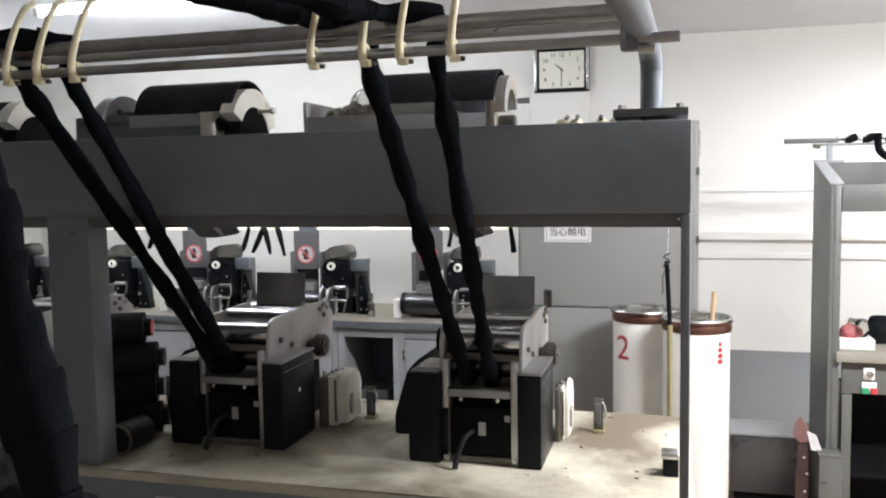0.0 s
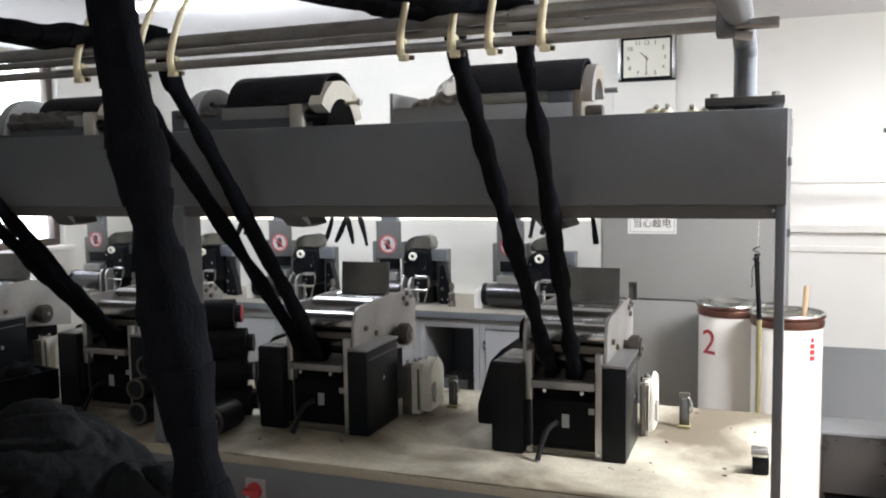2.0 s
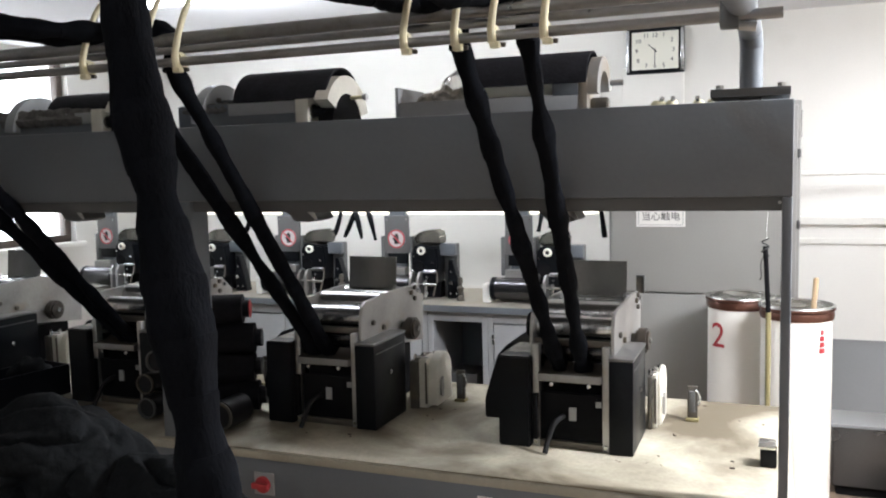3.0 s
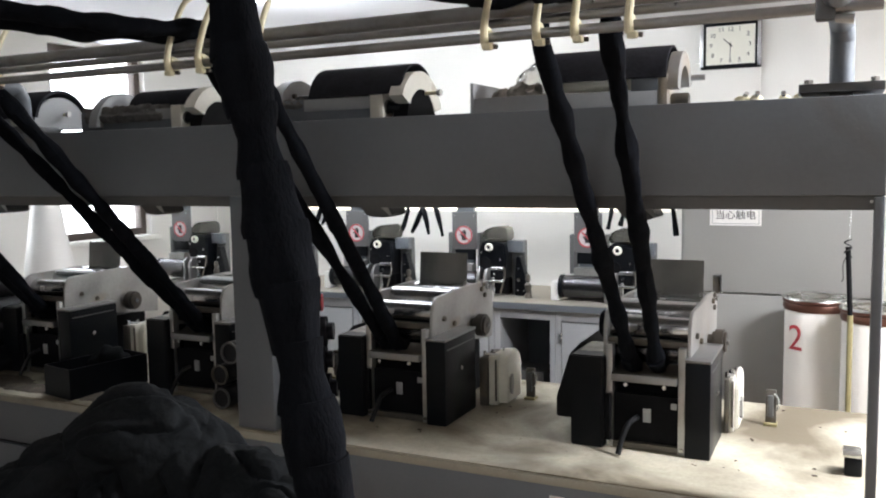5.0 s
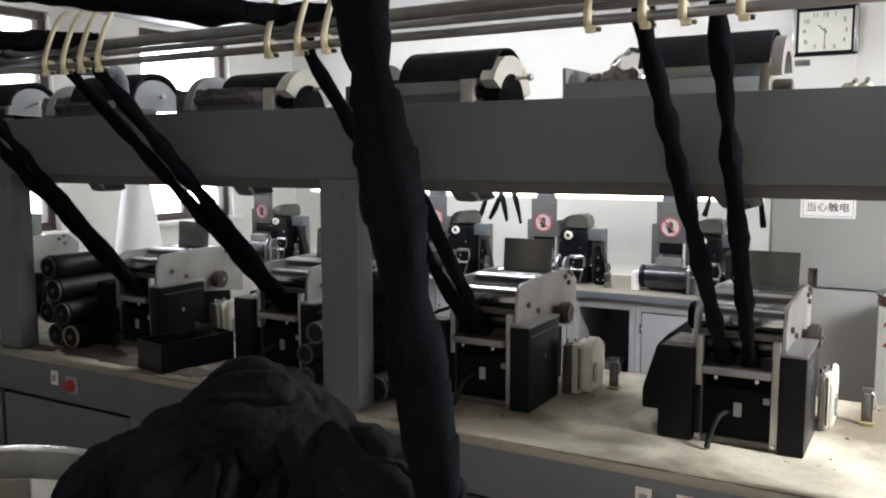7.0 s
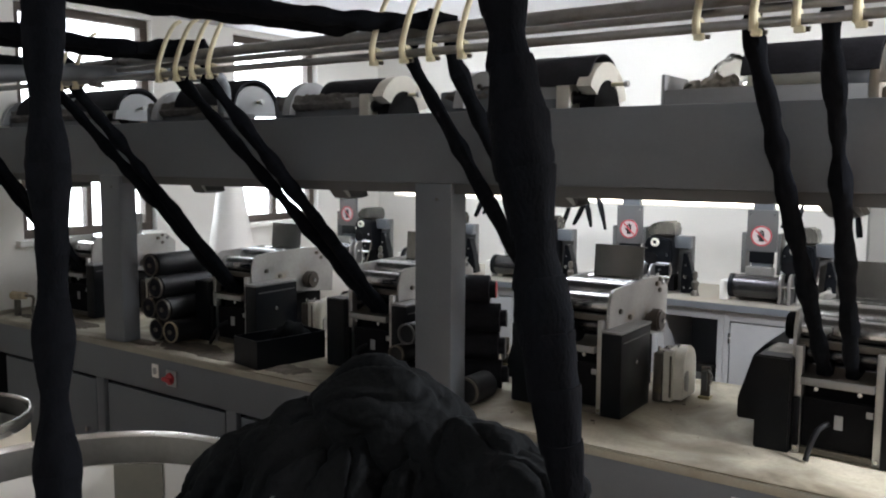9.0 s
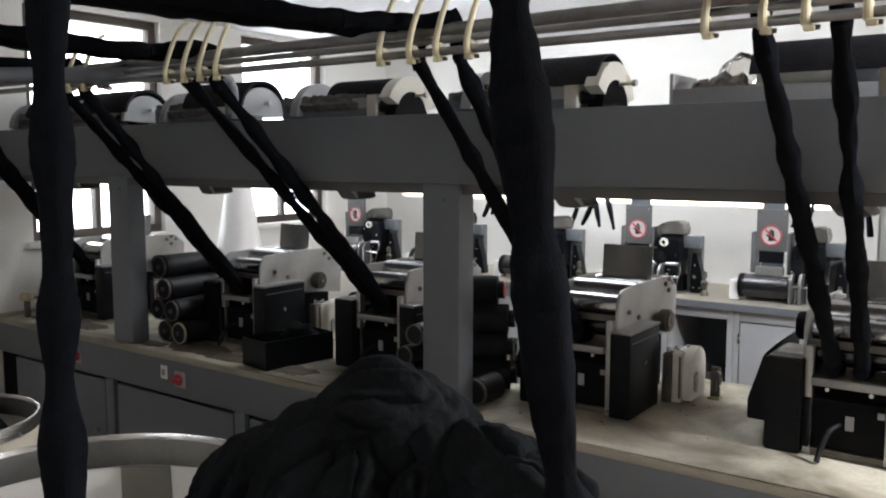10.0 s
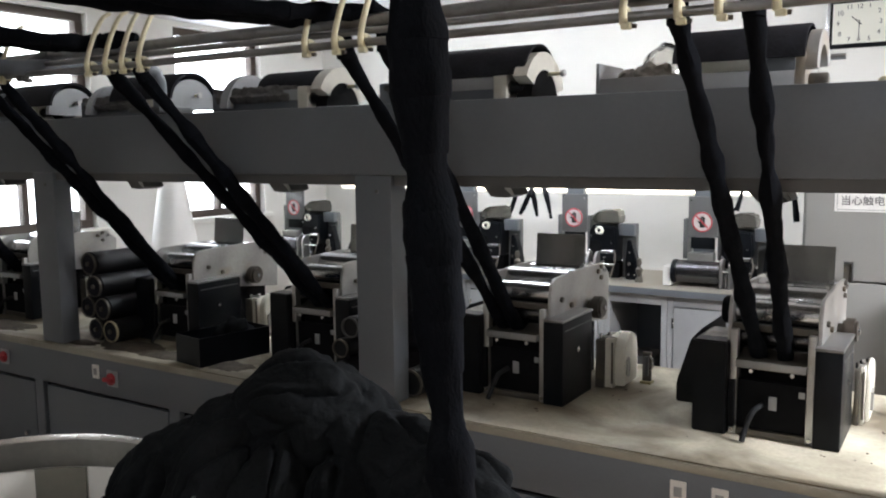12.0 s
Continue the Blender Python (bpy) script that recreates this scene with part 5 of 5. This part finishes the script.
def heap(centre, folds, seed, label):
    """Soft folds of wool draped over one another: each is a long lump from a to b with lengthwise creases."""
    t = thing("sliver_heap", centre, label, "fibre heap", "sliver heaps")
    c = Vector(centre)
    for k, (a, b, r) in enumerate(folds):
        a, b = Vector(a), Vector(b)
        mid, half = (a + b) / 2, (b - a).length / 2
        turn = (b - a).to_track_quat("Z", "Y").to_matrix() if half > 0.005 else Matrix.Identity(3)
        off = Vector((seed * 3.1 + k * 1.9, k * 2.3, seed))
        bm = bmesh.new()
        bmesh.ops.create_icosphere(bm, subdivisions=6 if k < 14 else 5, radius=1.0)
        for v in bm.verts:
            q = v.co.normalized()
            crease = abs(noise.noise(Vector((q.x * 1.5, q.y * 1.5, q.z * 0.8)) + off))
            d = 1 + 0.22 * noise.noise(q * 1.5 + off) - 0.13 * math.exp(-(crease / 0.12) ** 2) + 0.05 * noise.noise(Vector((q.x * 3.6, q.y * 3.6, q.z * 2.4)) + off)
            p = turn @ Vector((q.x * r * d, q.y * r * d, q.z * (half + r) * (0.5 + 0.5 * d))) + mid
            p += 0.0035 * Vector(noise.noise_vector(p * 45)) + 0.0016 * Vector(noise.noise_vector(p * 130))
            v.co = p - c
        part("fold", bm, HEAP, t)
    return t


heap((-0.80, 1.02, 1.0), [((-0.825, 1.01, 1.215), (-0.775, 1.03, 1.225), 0.080), ((-0.75, 1.05, 1.20), (-0.71, 1.04, 1.13), 0.078),
                          ((-0.86, 0.99, 1.18), (-0.96, 0.97, 1.13), 0.075), ((-0.99, 0.96, 1.12), (-1.05, 0.95, 1.02), 0.078), ((-1.06, 0.93, 1.02), (-1.11, 0.92, 0.93), 0.075),
                          ((-0.86, 0.93, 1.16), (-0.91, 0.87, 0.98), 0.066), ((-0.79, 0.96, 1.17), (-0.80, 0.86, 0.99), 0.060),
                          ((-0.70, 0.98, 1.14), (-0.66, 0.92, 1.05), 0.062), ((-0.65, 1.04, 1.175), (-0.59, 1.02, 1.15), 0.075), ((-0.57, 1.00, 1.16), (-0.50, 0.98, 1.14), 0.075),
                          ((-0.60, 0.91, 1.08), (-0.52, 0.90, 1.07), 0.075), ((-0.72, 0.87, 1.00), (-0.60, 0.86, 0.99), 0.078),
                          ((-0.46, 0.92, 1.09), (-0.43, 0.91, 1.05), 0.072), ((-0.98, 0.87, 1.00), (-1.02, 0.85, 0.94), 0.072),
                          ((-0.92, 1.02, 0.98), (-0.66, 1.02, 0.98), 0.16)],
     2, "tall heap of soft dark wool spilling over the can")
heap((-2.07, 0.98, 0.95), [((-2.14, 1.0, 0.97), (-2.06, 1.01, 0.99), 0.085), ((-2.02, 0.93, 0.97), (-1.98, 0.98, 0.96), 0.08), ((-2.10, 0.98, 0.93), (-2.04, 0.98, 0.93), 0.13)],
     5, "heap of dark wool sliver in the can")

# ---- moving slivers ----
SPEED = 0.027
moving = []


class Way:
    """A rounded path through points, measured along its length."""

    def __init__(self, points):
        self.p = smooth_line(points, 10)
        self.s = [0.0]
        for a, b in zip(self.p, self.p[1:]):
            self.s.append(self.s[-1] + (b - a).length)

    def at(self, s):
        p, q = self.p, self.s
        i = min(max(int(np.searchsorted(q, s)) - 1, 0), len(p) - 2)
        d = (p[i + 1] - p[i]).normalized()
        return p[i] + d * (s - q[i]), d


def bulge(s, base, seed):
    k = seed * 7.3
    return base * (1 + 0.34 * noise.noise(Vector((s * 7.5, k, 0))) + 0.34 * noise.noise(Vector((s * 15, k, 3))) + 0.05 * noise.noise(Vector((s * 60, k, 5))))


def sliver(points, base, seed, speed=SPEED, step=0.06, label="", group="slivers", sway=None, shape=None):
    """A wool sliver in short rigid lengths that follow one another along the path."""
    way = Way(points)
    total = way.s[-1]
    t = thing("wool_sliver", points[0], label or "thick uneven black wool sliver running over the guides", "sliver", group)
    origin = Vector(points[0])
    n = int(math.ceil((total + speed * 12) / step)) + 1
    seg, rows = (26, 9) if step < 0.06 else (16, 6)
    for i in range(n):
        c = total - i * step
        bm = bmesh.new()
        rings = []
        for j in range(-1, rows + 2):
            z = (j / rows - 0.5) * step
            over = 0.985 if j in (-1, rows + 1) else 1.0
            ring = []
            for k in range(seg):
                a = 2 * math.pi * k / seg
                s = c + z
                r = (shape(s) if shape else bulge(s, base, seed)) * over * (1 + 0.16 * noise.noise(Vector((math.cos(a) * 1.3, math.sin(a) * 1.3, s * 11 + seed * 9)))
                                                                                      + 0.05 * noise.noise(Vector((math.cos(a) * 5, math.sin(a) * 5, s * 60))))
                ring.append(bm.verts.new((r * math.cos(a), r * math.sin(a), z)))
            rings.append(ring)
        for a, b in zip(rings, rings[1:]):
            for k in range(seg):
                bm.faces.new((a[k], a[(k + 1) % seg], b[(k + 1) % seg], b[k]))
        bm.faces.new(rings[0][::-1]), bm.faces.new(rings[-1])
        ob = part("length", bm, FIBRE, t)
        moving.append((ob, way, c, speed, origin, sway))
    return t


def sliver_pose(way, s, origin):
    p, d = way.at(s)
    x = Vector((0.6, -0.8, 0)).cross(d).normalized()
    y = d.cross(x)
    return Matrix(((x.x, y.x, d.x, p.x - origin.x), (x.y, y.y, d.y, p.y - origin.y), (x.z, y.z, d.z, p.z - origin.z), (0, 0, 0, 1)))


PAIRS = (
    ((-0.546, -0.401), (-0.529, -0.455), 0.0225, -0.60),
    ((-1.400, -1.272), (-1.357, -1.308), 0.0225, -0.95),
    ((-2.328, -2.200), (-2.170, -2.125), 0.0225, -0.95),
    ((-3.054, -2.928), (-3.010, -2.965), 0.0225, -0.95),
    ((-4.05, -3.92), (-4.21, -4.16), 0.023, -0.9),
)
for i, (tops, ends, r, shift) in enumerate(PAIRS):
    for j, (xa, xb) in enumerate(zip(tops, ends)):
        far = (xa + shift + 0.1 * j, 1.3 + 0.03 * j, 2.03)
        k = 1.084
        xt = 0.03 + (xa - 0.03) * k
        top, end = Vector((xt, 2.045, 1.848)), Vector((xb, 2.635, 1.015))
        line = [top.lerp(end, q) for q in (0.0, 0.2, 0.4, 0.6, 0.8, 1.0)]
        sliver([far, (xa + shift * 0.32, 1.70, 1.935), (xt - 0.09, 1.94, 1.943), (xt - 0.014, 2.01, 1.945), (xt - 0.002, 2.04, 1.915)] + line + [(xb, 2.68, 0.99), (xb, 2.80, 0.99)],
               r, i * 2 + j, label="thick black wool sliver fed from the guide rail into rollers")

# the rising sliver near the camera: its thick and thin places, by height at 5.5 s, and its slow sway
THICK = ((1.00, 0.021), (1.08, 0.016), (1.15, 0.0235), (1.175, 0.0235), (1.205, 0.0145), (1.25, 0.019), (1.295, 0.022), (1.34, 0.0245), (1.375, 0.0265), (1.40, 0.0235), (1.432, 0.0165), (1.46, 0.020), (1.52, 0.0295),
         (1.56, 0.027), (1.63, 0.0165), (1.69, 0.026), (1.74, 0.0195), (1.80, 0.018), (1.88, 0.024), (1.96, 0.019), (2.1, 0.024))
# seconds, sideways place at 1.72 m and at 1.29 m height
SWAY = ((0, -0.510, -0.418), (0.8, -0.472, -0.395), (2.5, -0.459, -0.383), (3, -0.446, -0.379), (5, -0.446, -0.364), (6.5, -0.461, -0.388), (7.5, -0.472, -0.389),
        (9.5, -0.477, -0.408), (10.5, -0.474, -0.424), (11.1, -0.470, -0.430), (12, -0.465, -0.430))


def near_shape(s):
    z = 1.10 + s + 0.021 * 5.5
    return float(np.interp(z, [a for a, b in THICK], [b for a, b in THICK])) * (1 + 0.05 * noise.noise(Vector((s * 40, 2, 1))))


sliver([(-0.40, 0.86, 1.10), (-0.405, 0.83, 1.20), (-0.41, 0.81, 1.29), (-0.437, 0.81, 1.505), (-0.463, 0.81, 1.72), (-0.48, 0.82, 1.95), (-0.49, 0.84, 2.15)],
       0.023, 31, speed=0.021, step=0.05, label="thick black wool sliver rising from the heap nearby", sway=SWAY, shape=near_shape)
sliver([(-0.925, 0.62, 0.90), (-0.94, 0.63, 1.2), (-0.969, 0.653, 1.48), (-0.996, 0.671, 1.76), (-1.02, 0.70, 2.1)],
       0.0195, 47, step=0.05, label="thick black wool sliver rising from a can nearby")


def motions():
    for ob, way, c, speed, origin, sway in moving:
        rows = []
        for t in ((0, 1, 2, 3, 4, 5, 5.5, 6, 6.5, 7, 7.5, 8.5, 9.5, 10, 10.5, 11, 12) if sway else (0, 1.5, 3, 4.5, 6, 7.5, 9, 10.5, 12)):
            m = sliver_pose(way, c + speed * t, origin)
            if sway:
                z = m.translation.z + origin.z
                up = float(np.interp(t, [a[0] for a in sway], [a[1] for a in sway])) + 0.463
                low = float(np.interp(t, [a[0] for a in sway], [a[2] for a in sway])) + 0.41
                q = min(max((z - 1.29) / 0.43, -0.3), 1.5)
                m = Matrix.Translation((low + (up - low) * q, 0, 0)) @ m
            rows.append((t, m))
        walk(ob, rows)


motions()
